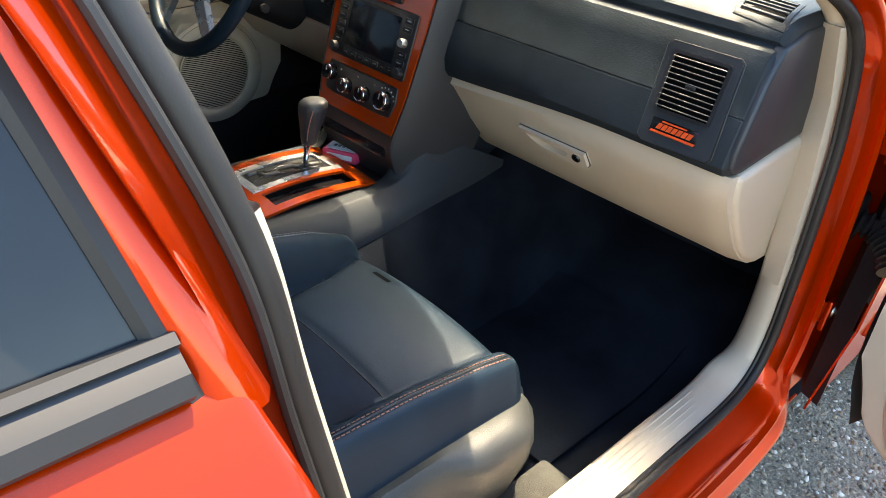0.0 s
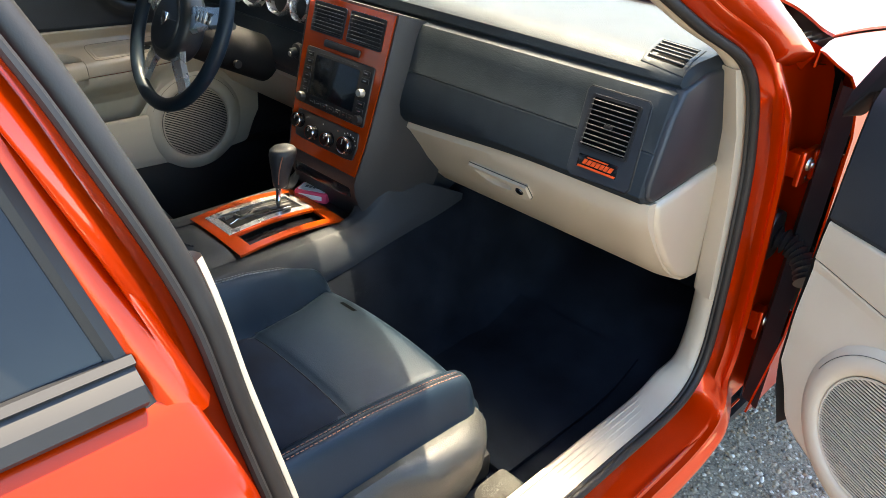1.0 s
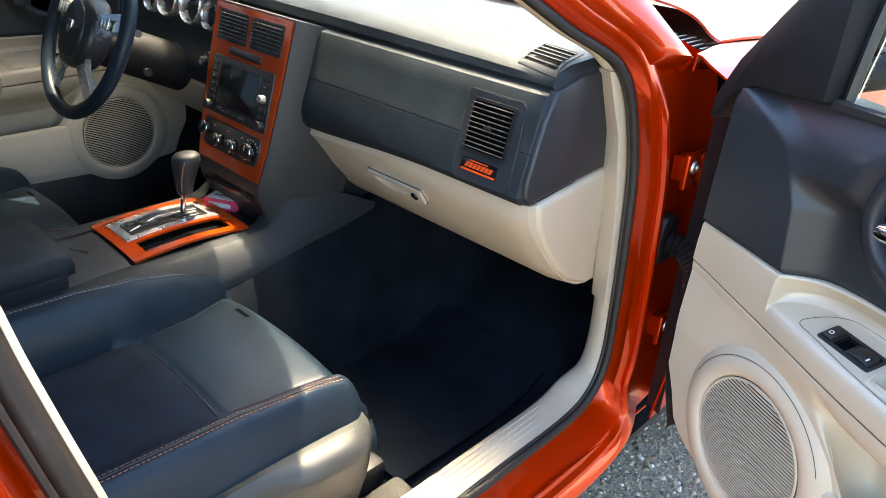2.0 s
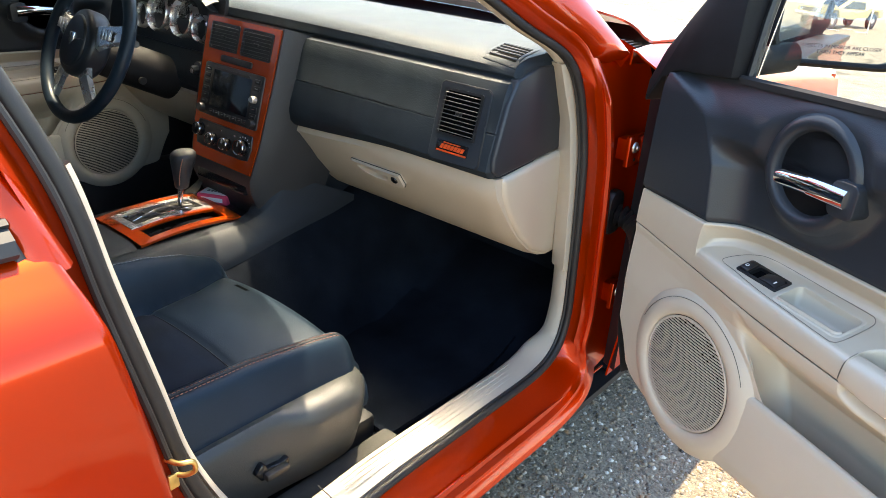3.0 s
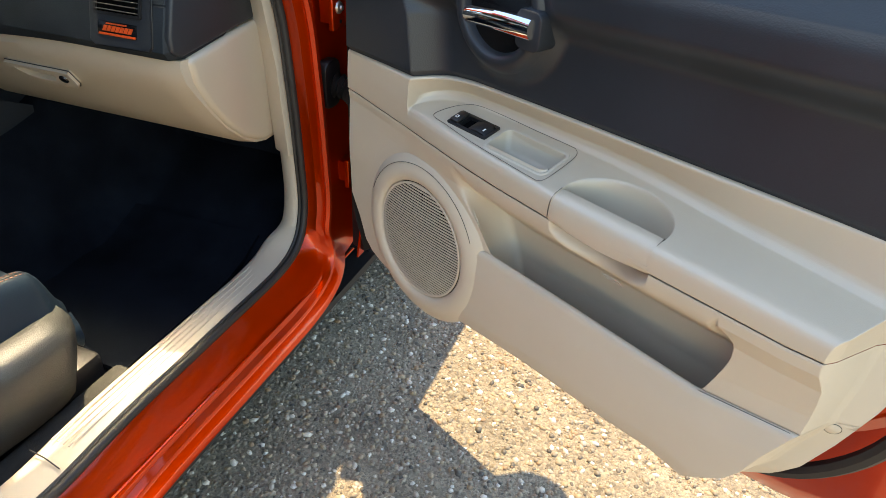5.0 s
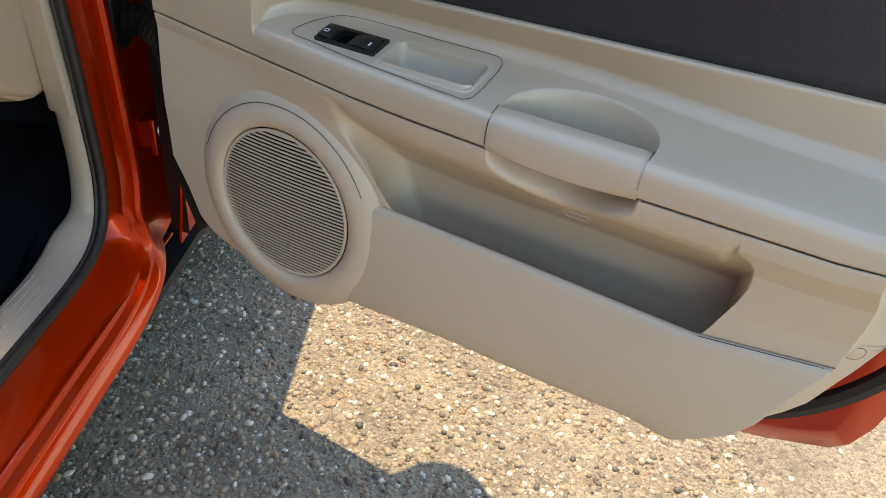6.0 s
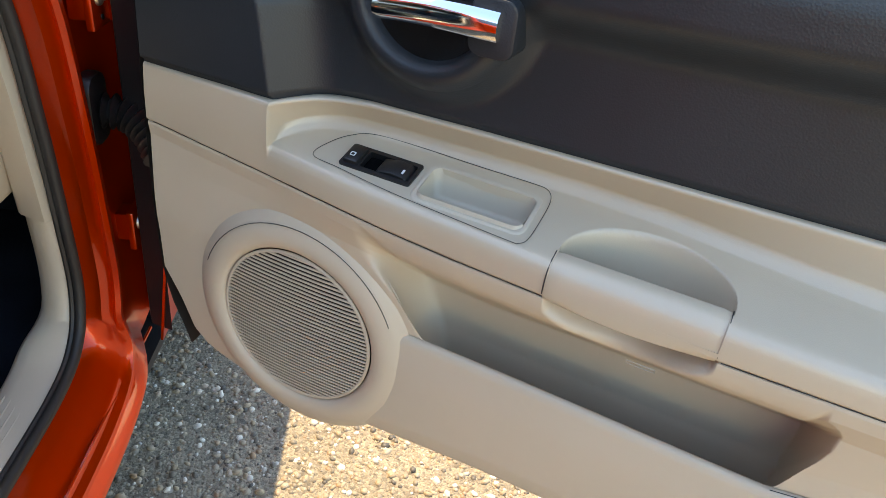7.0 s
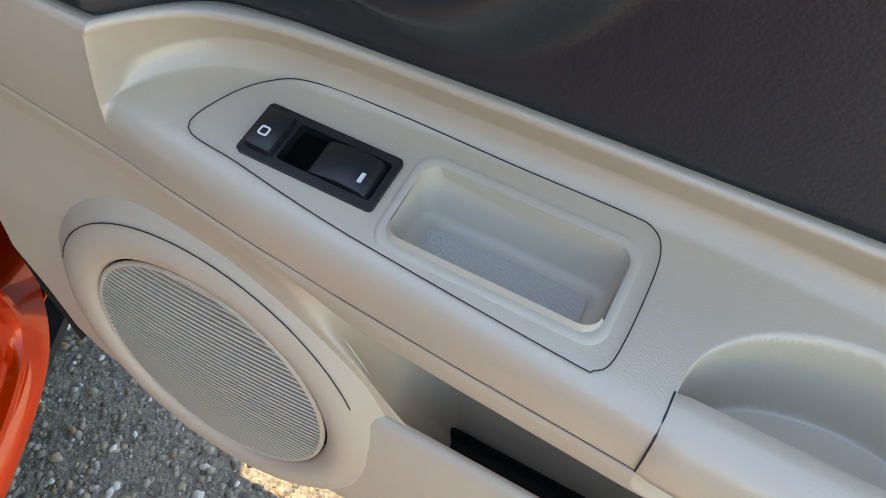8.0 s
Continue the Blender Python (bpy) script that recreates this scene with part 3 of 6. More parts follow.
# hinges, striker and wiring boot on the front jamb
for zc, yc in ((0.893, 0.097), (0.534, 0.138)):
    hg = Shape().box(0.874, 0.886, yc - 0.022, yc + 0.045, zc - 0.042, zc + 0.026, 0.004)
    hg.box(0.848, 0.876, yc - 0.010, yc + 0.030, zc - 0.032, zc + 0.016, 0.004)
    hg.box(0.878, 0.95, yc + 0.030, yc + 0.050, zc - 0.040, zc + 0.020, 0.004)
    hinge = part("hinge", hg, PAINT, car, "orange-red painted door hinge")
    bs = Shape().lathe([(0.0001, 0.009), (0.005, 0.009), (0.0055, 0.006), (0.011, 0.004), (0.0125, 0.001), (0.0125, -0.004)], 20, "x", (0.886, yc, zc))
    part("bolt", bs, STEEL, hinge, "zinc-plated bolt head")
    part("bolt_hole", Shape().lathe([(0.0001, 0.0012), (0.004, 0.0012), (0.004, -0.003)], 12, "x", (0.886, yc + 0.006, zc - 0.028)), BLACK, hinge)
boot_path = spline([(0.866, 0.094, 0.738), (0.905, 0.096, 0.733), (0.938, 0.080, 0.716), (0.960, 0.055, 0.694)], 20)
rad = [0.021 + 0.005 * math.cos(2 * math.pi * k / 6) for k in range(len(boot_path))]
boot = thing("wiring_boot", I4, "black corrugated rubber boot between body and door", "rubber boot")
part("bellows", Shape().tube(boot_path, rad, 16), BLACK, boot)
part("base_plate", Shape().prism(rounded(0.062, 0.124, 0.690, 0.790, 0.022), 0.848, 0.872, "yz", 0.006), BLACK, boot)
st = Shape().tube(spline([(0.860, -0.986, 0.710), (0.878, -0.980, 0.711), (0.885, -0.966, 0.709), (0.883, -0.963, 0.693), (0.874, -0.972, 0.686), (0.862, -0.980, 0.686)], 6), 0.0034, 10)
stri = thing("door_striker", I4, "yellow zinc door striker loop on the pillar", "striker")
part("loop", st, GOLD, stri)
part("plate", Shape().box(0.864, 0.869, -0.990, -0.976, 0.668, 0.690, 0.002), GOLD, stri)

# ---- rear door ----
rear = thing("rear_door", I4, "closed orange-red rear passenger door with dark tinted window", "car door")


def rear_front_edge(z):
    return lerp([(0.30, -0.93), (0.40, -0.965), (0.50, -0.99), (0.64, -1.012), (0.72, -1.020), (0.82, -1.036), (0.93, -1.053), (0.99, -1.066), (1.03, -1.074)], z)


skin = [(0.30, 0.905), (0.34, 0.925), (0.42, 0.938), (0.55, 0.947), (0.70, 0.950), (0.82, 0.949), (0.90, 0.945), (0.935, 0.940), (0.953, 0.936), (0.966, 0.925), (0.978, 0.912), (0.990, 0.896), (1.003, 0.879), (1.013, 0.866), (1.017, 0.858)]
rows = []
for z, x in skin:
    y0 = rear_front_edge(z)
    rows.append([(x - 0.055, y0 - 0.004, z), (x - 0.02, y0 + 0.001, z), (x - 0.006, y0 - 0.001, z), (x - 0.001, y0 - 0.006, z)] + [(x, y0 - 0.012 - (1.05 * j / 9), z) for j in range(10)])
part("outer_panel", Shape().grid(rows), PAINT, rear, "glossy orange-red door skin", 45)
bm_rows = []
for j in range(12):
    y = -1.101 - 1.0 * j / 11
    bm_rows.append([(0.856, y, 1.015), (0.871, y, 1.015), (0.875, y, 1.021), (0.871, y, 1.033), (0.860, y, 1.040), (0.854, y, 1.043), (0.846, y, 1.043)])
part("belt_moulding", Shape().grid(bm_rows, cap=True), SATIN, rear, "satin black window belt moulding", 30)
bm2 = Shape().grid([[(0.8575, -1.100 - 1.0 * j / 11, 1.0405), (0.860, -1.100 - 1.0 * j / 11, 1.0445), (0.854, -1.100 - 1.0 * j / 11, 1.0485), (0.848, -1.100 - 1.0 * j / 11, 1.047)] for j in range(12)])
part("belt_seal", bm2, SATIN, rear, "bright window wiper strip", 30)
fr = []
for k in range(24):
    z = 0.995 + 0.425 * k / 23
    xg = 0.868 - 0.44 * (z - 1.02) - 0.25 * (z - 1.02) ** 2
    yf = -1.066 - 0.30 * (z - 1.02)
    yg = -1.098 - 0.24 * (z - 1.02)
    fr.append([(xg - 0.05, yf + 0.002, z), (xg - 0.012, yf + 0.004, z), (xg - 0.002, yf - 0.003, z), (xg + 0.001, yf - 0.012, z), (xg - 0.001, yg + 0.006, z), (xg - 0.006, yg, z), (xg - 0.02, yg - 0.002, z)])
part("window_frame", Shape().grid(fr), PAINT, rear, "orange-red window frame", 40)
fs = []
gl = []
for k in range(16):
    z = 1.0 + 0.42 * k / 15
    xg = 0.868 - 0.44 * (z - 1.02) - 0.25 * (z - 1.02) ** 2
    yg = -1.098 - 0.24 * (z - 1.02)
    fs.append([(xg - 0.004, yg + 0.002, z), (xg - 0.003, yg - 0.006, z), (xg - 0.008, yg - 0.012, z), (xg - 0.02, yg - 0.012, z)])
    gl.append([(xg - 0.012, yg - 0.002 - 0.95 * j / 6, z) for j in range(7)])
part("glass_run", Shape().grid(fs), RUBBER, rear, "dull black glass run seal", 40)
TINT_DOOR = mat("dark_window_glass", (0.022, 0.024, 0.026), 0.14, 0, 0.2, 6, 0.0, spec=0.3)
part("window_glass", Shape().grid(gl), TINT_DOOR, rear, "dusty dark tinted window glass", 60, 0.004)

# ---- open front passenger door ----
DOOR = pose(0.9104, -0.0196, 0, 0, 0, -28.03)


def zline(u):
    return lerp([(0.0, 0.865), (0.268, 0.867), (0.30, 0.872), (0.36, 0.878), (0.48, 0.882), (0.68, 0.886), (0.88, 0.890), (1.1, 0.894)], u)


def zcrease(u):
    return lerp([(0.0, 0.803), (0.093, 0.799), (0.17, 0.793), (0.26, 0.787), (0.35, 0.7845), (0.42, 0.781), (0.50, 0.779), (0.76, 0.780), (0.93, 0.782), (0.975, 0.786), (1.06, 0.80)], u)


def ncrease(u):
    return lerp([(0.0, 0.0), (0.12, 0.001), (0.26, 0.007), (0.31, 0.013), (0.37, 0.019), (0.43, 0.023), (0.50, 0.027), (0.60, 0.033), (0.76, 0.035), (1.1, 0.035)], u)


def zbottom(u):
    return lerp([(0.075, 0.60), (0.09, 0.58), (0.114, 0.534), (0.131, 0.496), (0.15, 0.480), (0.171, 0.472), (0.231, 0.456), (0.30, 0.460), (0.363, 0.465), (0.561, 0.480), (0.704, 0.486), (0.80, 0.494), (0.84, 0.490), (0.868, 0.488), (0.90, 0.500), (0.937, 0.529), (0.966, 0.568), (0.990, 0.625), (1.015, 0.696), (1.031, 0.758), (1.045, 0.80), (1.06, 0.85)], u)


def nend(u):
    """How far the dark panel turns back towards the door's rear end."""
    return -0.075 * sm(0.955, 1.07, u) ** 1.4


def end_cap(u, z):
    """Limit of the beige trim where it turns back at the door's rear end."""
    ue = lerp([(0.45, 0.80), (0.49, 0.838), (0.515, 0.868), (0.545, 0.902), (0.572, 0.919), (0.613, 0.935), (0.664, 0.959), (0.72, 0.967), (0.785, 0.972), (0.9, 0.985)], z)
    return lerp([(-0.012, 0.060), (-0.004, 0.036), (0.004, 0.020), (0.018, -0.036), (0.024, -0.046), (0.05, -0.060), (0.09, -0.072)], u - ue)


def rounded_keys(keys, u):
    """Like lerp, with the bends behind the front corner eased."""
    w = min(0.016, max(0.0, (u - 0.268) * 0.8))
    return sum(lerp(keys, u + w * k / 4) for k in range(-4, 5)) / 9


def nwall(u):
    """Depth of the wall behind the armrest shelf."""
    return rounded_keys([(0.2655, ncrease(u)), (0.267, -0.014), (0.270, -0.024), (0.279, -0.037), (0.289, -0.047), (0.305, -0.055), (0.320, -0.060), (0.337, -0.064), (0.41, -0.0675), (0.60, -0.071), (0.68, -0.068), (0.82, -0.054), (0.90, -0.049), (1.0, -0.040), (1.07, -0.06)], u)


def nwalltop(u):
    return rounded_keys([(0.267, ncrease(u) - 0.002), (0.270, 0.0), (0.276, -0.011), (0.285, -0.021), (0.30, -0.031), (0.33, -0.039), (0.40, -0.043), (0.82, -0.042), (1.07, -0.050)], u)


def shelf_z(n):
    return 0.8227 - 0.285 * n


def resample(pts, n):
    """n points evenly along a polyline of (n, z) pairs."""
    d = [0.0]
    for a, b in zip(pts, pts[1:]):
        d.append(d[-1] + math.hypot(b[0] - a[0], b[1] - a[1]))
    out = []
    for k in range(n):
        s = d[-1] * k / (n - 1)
        i = max(j for j in range(len(d)) if d[j] <= s + 1e-9)
        if i == len(pts) - 1:
            out.append(pts[-1])
            continue
        t = (s - d[i]) / (d[i + 1] - d[i] + 1e-12)
        out.append((pts[i][0] + (pts[i + 1][0] - pts[i][0]) * t, pts[i][1] + (pts[i + 1][1] - pts[i][1]) * t))
    return out


def smooth_profile(pts, times=2):
    """Rounds the corners of a dense profile."""
    p = list(pts)
    for _ in range(times):
        p = [p[0]] + [((p[i - 1][0] + 2 * p[i][0] + p[i + 1][0]) / 4, (p[i - 1][1] + 2 * p[i][1] + p[i + 1][1]) / 4) for i in range(1, len(p) - 1)] + [p[-1]]
    return p


def front_edge(z):
    return lerp([(0.48, 0.128), (0.52, 0.104), (0.58, 0.088), (0.70, 0.084), (0.87, 0.088), (1.0, 0.092), (1.11, 0.098)], z)


US_FAR = sorted([0.084 + (1.062 - 0.084) * k / 340 for k in range(341)] + [0.2645 + 0.0006 * k for k in range(44)])
US = sorted(US_FAR + [0.8265 + 0.001 * k for k in range(200)] + [0.5972 + 0.0007 * k for k in range(22)] + [0.613 + 0.0011 * k for k in range(120)] + [0.7452 + 0.0007 * k for k in range(24)])


def stations():
    """Cross sections along the door; the far door needs fewer."""
    return US_FAR if MIRRORED[0] else US


def upper_trim(door):
    """The dark upper panel with its ridge and the bowl behind the handle."""
    rows = []
    for u in stations():
        z0, z1 = zline(u) + 0.002, 1.100 + 0.045 * u
        row = []
        for k in range(57):
            t = k / 56
            z = z0 + (z1 - z0) * t
            sh = lerp([(0.87, 0.0), (0.969, 0.014), (1.042, 0.056), (1.07, 0.11), (1.10, 0.19)], z)
            rec = 1 - (1 - min(max((u - 0.266 + sh) / 0.065, 0.0), 1.0)) ** 2.2
            ridge = 1.015 + 0.04 * u
            deep = -0.042 + 0.036 * sm(ridge - 0.055, ridge - 0.005, z) - 0.022 * sm(ridge + 0.015, z1, z)
            flat = 0.002 - 0.012 * sm(1.06, 1.11, z)
            n = flat * (1 - rec) + deep * rec
            r = math.hypot(u - 0.427, z - 1.010)
            n = n * (1 - sm(0.112, 0.076, r)) + (-0.018) * sm(0.112, 0.076, r) if r < 0.112 else n
            n -= 0.050 * sm(0.070, 0.060, r)
            if t < 0.025:
                n -= 0.006
            row.append((max(u, front_edge(z)), -(n + nend(u)), z))
        rows.append(row)
    return part("upper_panel", Shape().grid(rows), SLATE, door, "charcoal grained vinyl upper door panel", 60)


def arm_trim(door):
    """The beige armrest shelf between the dark panel and the crease."""
    rows = []
    for u in stations():
        zl, zc, nc = zline(u), zcrease(u), ncrease(u)
        nw, nt = min(nwall(u), nc), min(nwalltop(u), nc)
        k = min(max((nc - nw) / 0.03, 0.0), 1.0)
        zs = shelf_z(nw)
        prof = [(nt - 0.030, zl + 0.0045), (nt - 0.006, zl + 0.0045), (nt - 0.0015, zl + 0.003), (nt, zl), (nt * 0.6 + nw * 0.4, zl * 0.6 + (zs + 0.012) * 0.4), (nw + 0.001 * k, zs + 0.012), (nw + 0.004 * k, zs + 0.005), (nw + 0.010 * k, shelf_z(nw + 0.010 * k) + 0.0008)]
        for t in (0.15, 0.3, 0.45, 0.6, 0.75, 0.9, 1.0):
            n = (nw + 0.010 * k) * (1 - t) + (nc - 0.013 * k) * t
            prof.append((n, shelf_z(n)))
        zf = shelf_z(nc)
        prof += [(nc - 0.007 * k, zf + 0.0012), (nc - 0.003 * k, zf - 0.0025), (nc - 0.0008 * k, zf - 0.008), (nc, zf - 0.015), (nc, zc + 0.003), (nc - 0.0006, zc + 0.0012), (nc - 0.005, zc + 0.0004)]
        prof = smooth_profile(resample(prof, 150), 3)
        row = []
        for n, z in prof:
            # cup behind the grab handle, and the hollows under the storage tray and switch
            a = (u - 0.679) / 0.080
            if abs(a) < 1 and z < 0.848 and n < 0.014:
                back = 0.010 - 0.054 * math.sqrt(1 - a * a)
                z -= 0.050 * sm(back - 0.002, back + 0.007, n) * sm(1.0, 0.96, abs(a))
            if 0.5990 < u < 0.7565 and n > 0.006 and z > 0.790:
                z, n = z - 0.0020, n - 0.0015
            if 0.4455 < u < 0.5565 and -0.0425 < n < 0.0040 and 0.81 < z < 0.8435:
                z -= 0.045
            if 0.3520 < u < 0.4300 and -0.0350 < n < -0.0050 and 0.81 < z < 0.8435:
                z -= 0.015
            row.append((max(u, front_edge(z)), -min(n, end_cap(u, z)), z))
        rows.append(row)
    return part("armrest", Shape().grid(rows), BEIGE, door, "beige grained plastic armrest with a grab handle", 60)


def zlip(u):
    return lerp([(0.0, 0.642), (0.84, 0.644), (0.96, 0.664), (1.1, 0.684)], u)


def lower_trim(door, pocket=True):
    """The beige lower panel with the long map pocket."""
    rows = []
    for u in stations():
        zc, nc, zb, zl = zcrease(u) - 0.0006, ncrease(u) - 0.005, zbottom(u), zlip(u)
        nl = -0.001 + 0.006 * sm(0.5, 0.9, u)
        tall = max(zl - zb, 0.001)
        swell = 0.009 * sm(0.10, 0.30, u)
        lip = sm(0.424, 0.436, u)
        plain = resample([(nc, zc), (nc + 0.003, zc - 0.0006), (nc + 0.0035, zc - 0.004), (nc + 0.001, zc - 0.018), (nl + (nc - nl) * 0.45, zc - 0.045), (nl + 0.001, zl + 0.03), (nl - 0.001 * lip, zl + 0.001)], 140)
        hollow = resample([(nc, zc), (nc + 0.003, zc - 0.0006), (nc + 0.0035, zc - 0.004), (nc + 0.0015, zc - 0.016), (nc - 0.002, zc - 0.026), (nc - 0.009, zc - 0.035), (nc - 0.028, zc - 0.050), (nc - 0.062, zc - 0.074), (min(-0.062, nc - 0.086), zc - 0.100), (-0.0765, zl - 0.03), (-0.0795, zl - 0.125), (nl - 0.020, zl - 0.125), (nl - 0.0065, zl - 0.008)], 140)
        up_part = []
        for p, h in zip(plain, hollow):
            r = math.hypot((u - 0.305) * 0.93, p[1] - 0.594)
            stop = lerp([(0.60, 0.832), (0.64, 0.842), (0.70, 0.863), (0.72, 0.868), (0.742, 0.868), (0.752, 0.862), (0.76, 0.850)], p[1])
            w = sm(0.150, 0.200, r) * sm(0.38, 0.44, u) * sm(stop + 0.006, stop - 0.010, u) if pocket else 0.0
            up_part.append((p[0] * (1 - w) + h[0] * w, p[1] * (1 - w) + h[1] * w))
        lowp = resample([(nl - 0.004 * lip, zl - 0.0015), (nl - 0.001 * lip, zl - 0.0002), (nl + 0.003 * lip, zl - 0.002), (nl + 0.006 * lip, zl - 0.009), (nl + swell, zl - min(0.045, 0.3 * tall)), (nl + swell, (zl + zb) / 2), (nl + swell * 0.78, zb + min(0.035, 0.25 * tall)), (nl + swell * 0.22, zb + min(0.012, 0.12 * tall)), (nl - 0.006, zb + min(0.002, 0.03 * tall)), (nl - 0.008 - 0.022 * sm(0.12, 0.22, u), zb)], 70)
        lowp = lowp[:6] + smooth_profile(lowp[6:], 2)
        row = []
        for n, z in up_part + lowp:
            z = max(z, zb)
            n = n + (min(n, -0.006) - n) * sm(0.128, 0.116, math.hypot(u - 0.305, z - 0.594))
            if 0.599 < u < 0.760 and z > zc - 0.050:
                arc = zc - 0.040 + 0.036 * ((u - 0.679) / 0.08) ** 2
                n -= 0.046 * sm(0.599, 0.606, u) * sm(0.760, 0.753, u) * sm(arc - 0.012, arc + 0.024, z)
            row.append((max(u, front_edge(z)), -min(n, end_cap(u, z)), z))
        rows.append(row)
    low = part("lower_panel", Shape().grid(rows), BEIGE_SMOOTH, door, "beige plastic lower door panel with a long map pocket", 50)
    if pocket:
        # added black sheet that stands for the deep shade on the pocket floor
        part("pocket_shade", Shape().grid([[(u, y, 0.5225 + dz) for y, dz in ((0.0755, 0.016), (0.0738, 0.008), (0.070, 0.003), (0.05, 0.0), (0.028, 0.001), (0.0225, 0.006), (0.0195, 0.016))] for u in [0.380 + 0.478 * k / 24 for k in range(25)]]), COVER, low, "matt black sheet added as shade in the map pocket", 60, 0.002)
    seam = [(0.846 + 0.112 * k / 12, zlip(0.846 + 0.112 * k / 12)) for k in range(13)]
    seam += [(0.951, 0.645), (0.942, 0.627), (0.932, 0.608), (0.918, 0.580), (0.905, 0.556)]
    part("panel_gap", Shape().tube([(u, -min(0.006, end_cap(u, z)) - 0.0004, z - 0.001) for u, z in seam], 0.0004, 6), GREY_SIDE, door)
    return low


def speaker(door):
    cu, cz = 0.305, 0.594
    prof = [(0.158, 0.004), (0.152, -0.0006), (0.146, -0.0050), (0.139, -0.0095), (0.130, -0.0128), (0.122, -0.0140), (0.1145, -0.0132), (0.1095, -0.0108), (0.1065, -0.0070), (0.1055, -0.002), (0.1055, 0.004)]
    s = part("speaker_ring", Shape().lathe(prof, 96, "y", (cu, 0, cz)), BEIGE_SMOOTH, door, "round beige loudspeaker surround", 60)
    # near-black disc paints the shade between the grille slats
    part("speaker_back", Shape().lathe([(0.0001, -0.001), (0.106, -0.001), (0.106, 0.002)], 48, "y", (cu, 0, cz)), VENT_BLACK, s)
    part("grille_rim", Shape().tube([(cu + 0.1035 * math.cos(2 * math.pi * k / 72), -0.0085, cz + 0.1035 * math.sin(2 * math.pi * k / 72)) for k in range(72)], 0.0022, 8, True), BEIGE_SMOOTH, s)
    for k in range(40):
        dz = -0.1005 + 0.201 * k / 39
        half = math.sqrt(max(0.1035 ** 2 - dz * dz, 0.0001))
        sh = Shape()
        pts = [(cu - half + 2 * half * j / 10, -0.0085 - 0.0045 * (1 - (((-1 + 2 * j / 10) * half) ** 2 + dz * dz) / 0.0106), cz + dz) for j in range(11)]
        sh.grid([[(x, y - 0.0016, z - 0.0013), (x, y - 0.0020, z - 0.0001), (x, y - 0.0016, z + 0.0010), (x, y + 0.0002, z + 0.0008), (x, y + 0.0002, z - 0.0010)] for x, y, z in pts], close_u=True, cap=True)
        part("grille_slat", sh, BEIGE_SMOOTH, s)
    a0, a1 = radians(160), radians(24)
    arc = [(cu + 0.1395 * math.cos(a0 + (a1 - a0) * k / 30), -0.0102, cz + 0.1395 * math.sin(a0 + (a1 - a0) * k / 30)) for k in range(31)]
    part("panel_gap", Shape().tube(arc, 0.00045, 6), GREY_SIDE, door)
    return s


def shelf_line(outline):
    """Points on the armrest shelf from (u, n) pairs."""
    return [(u, -n, shelf_z(n) + 0.0014 + 0.0016 * sm(-0.048, -0.058, n)) for u, n in outline]


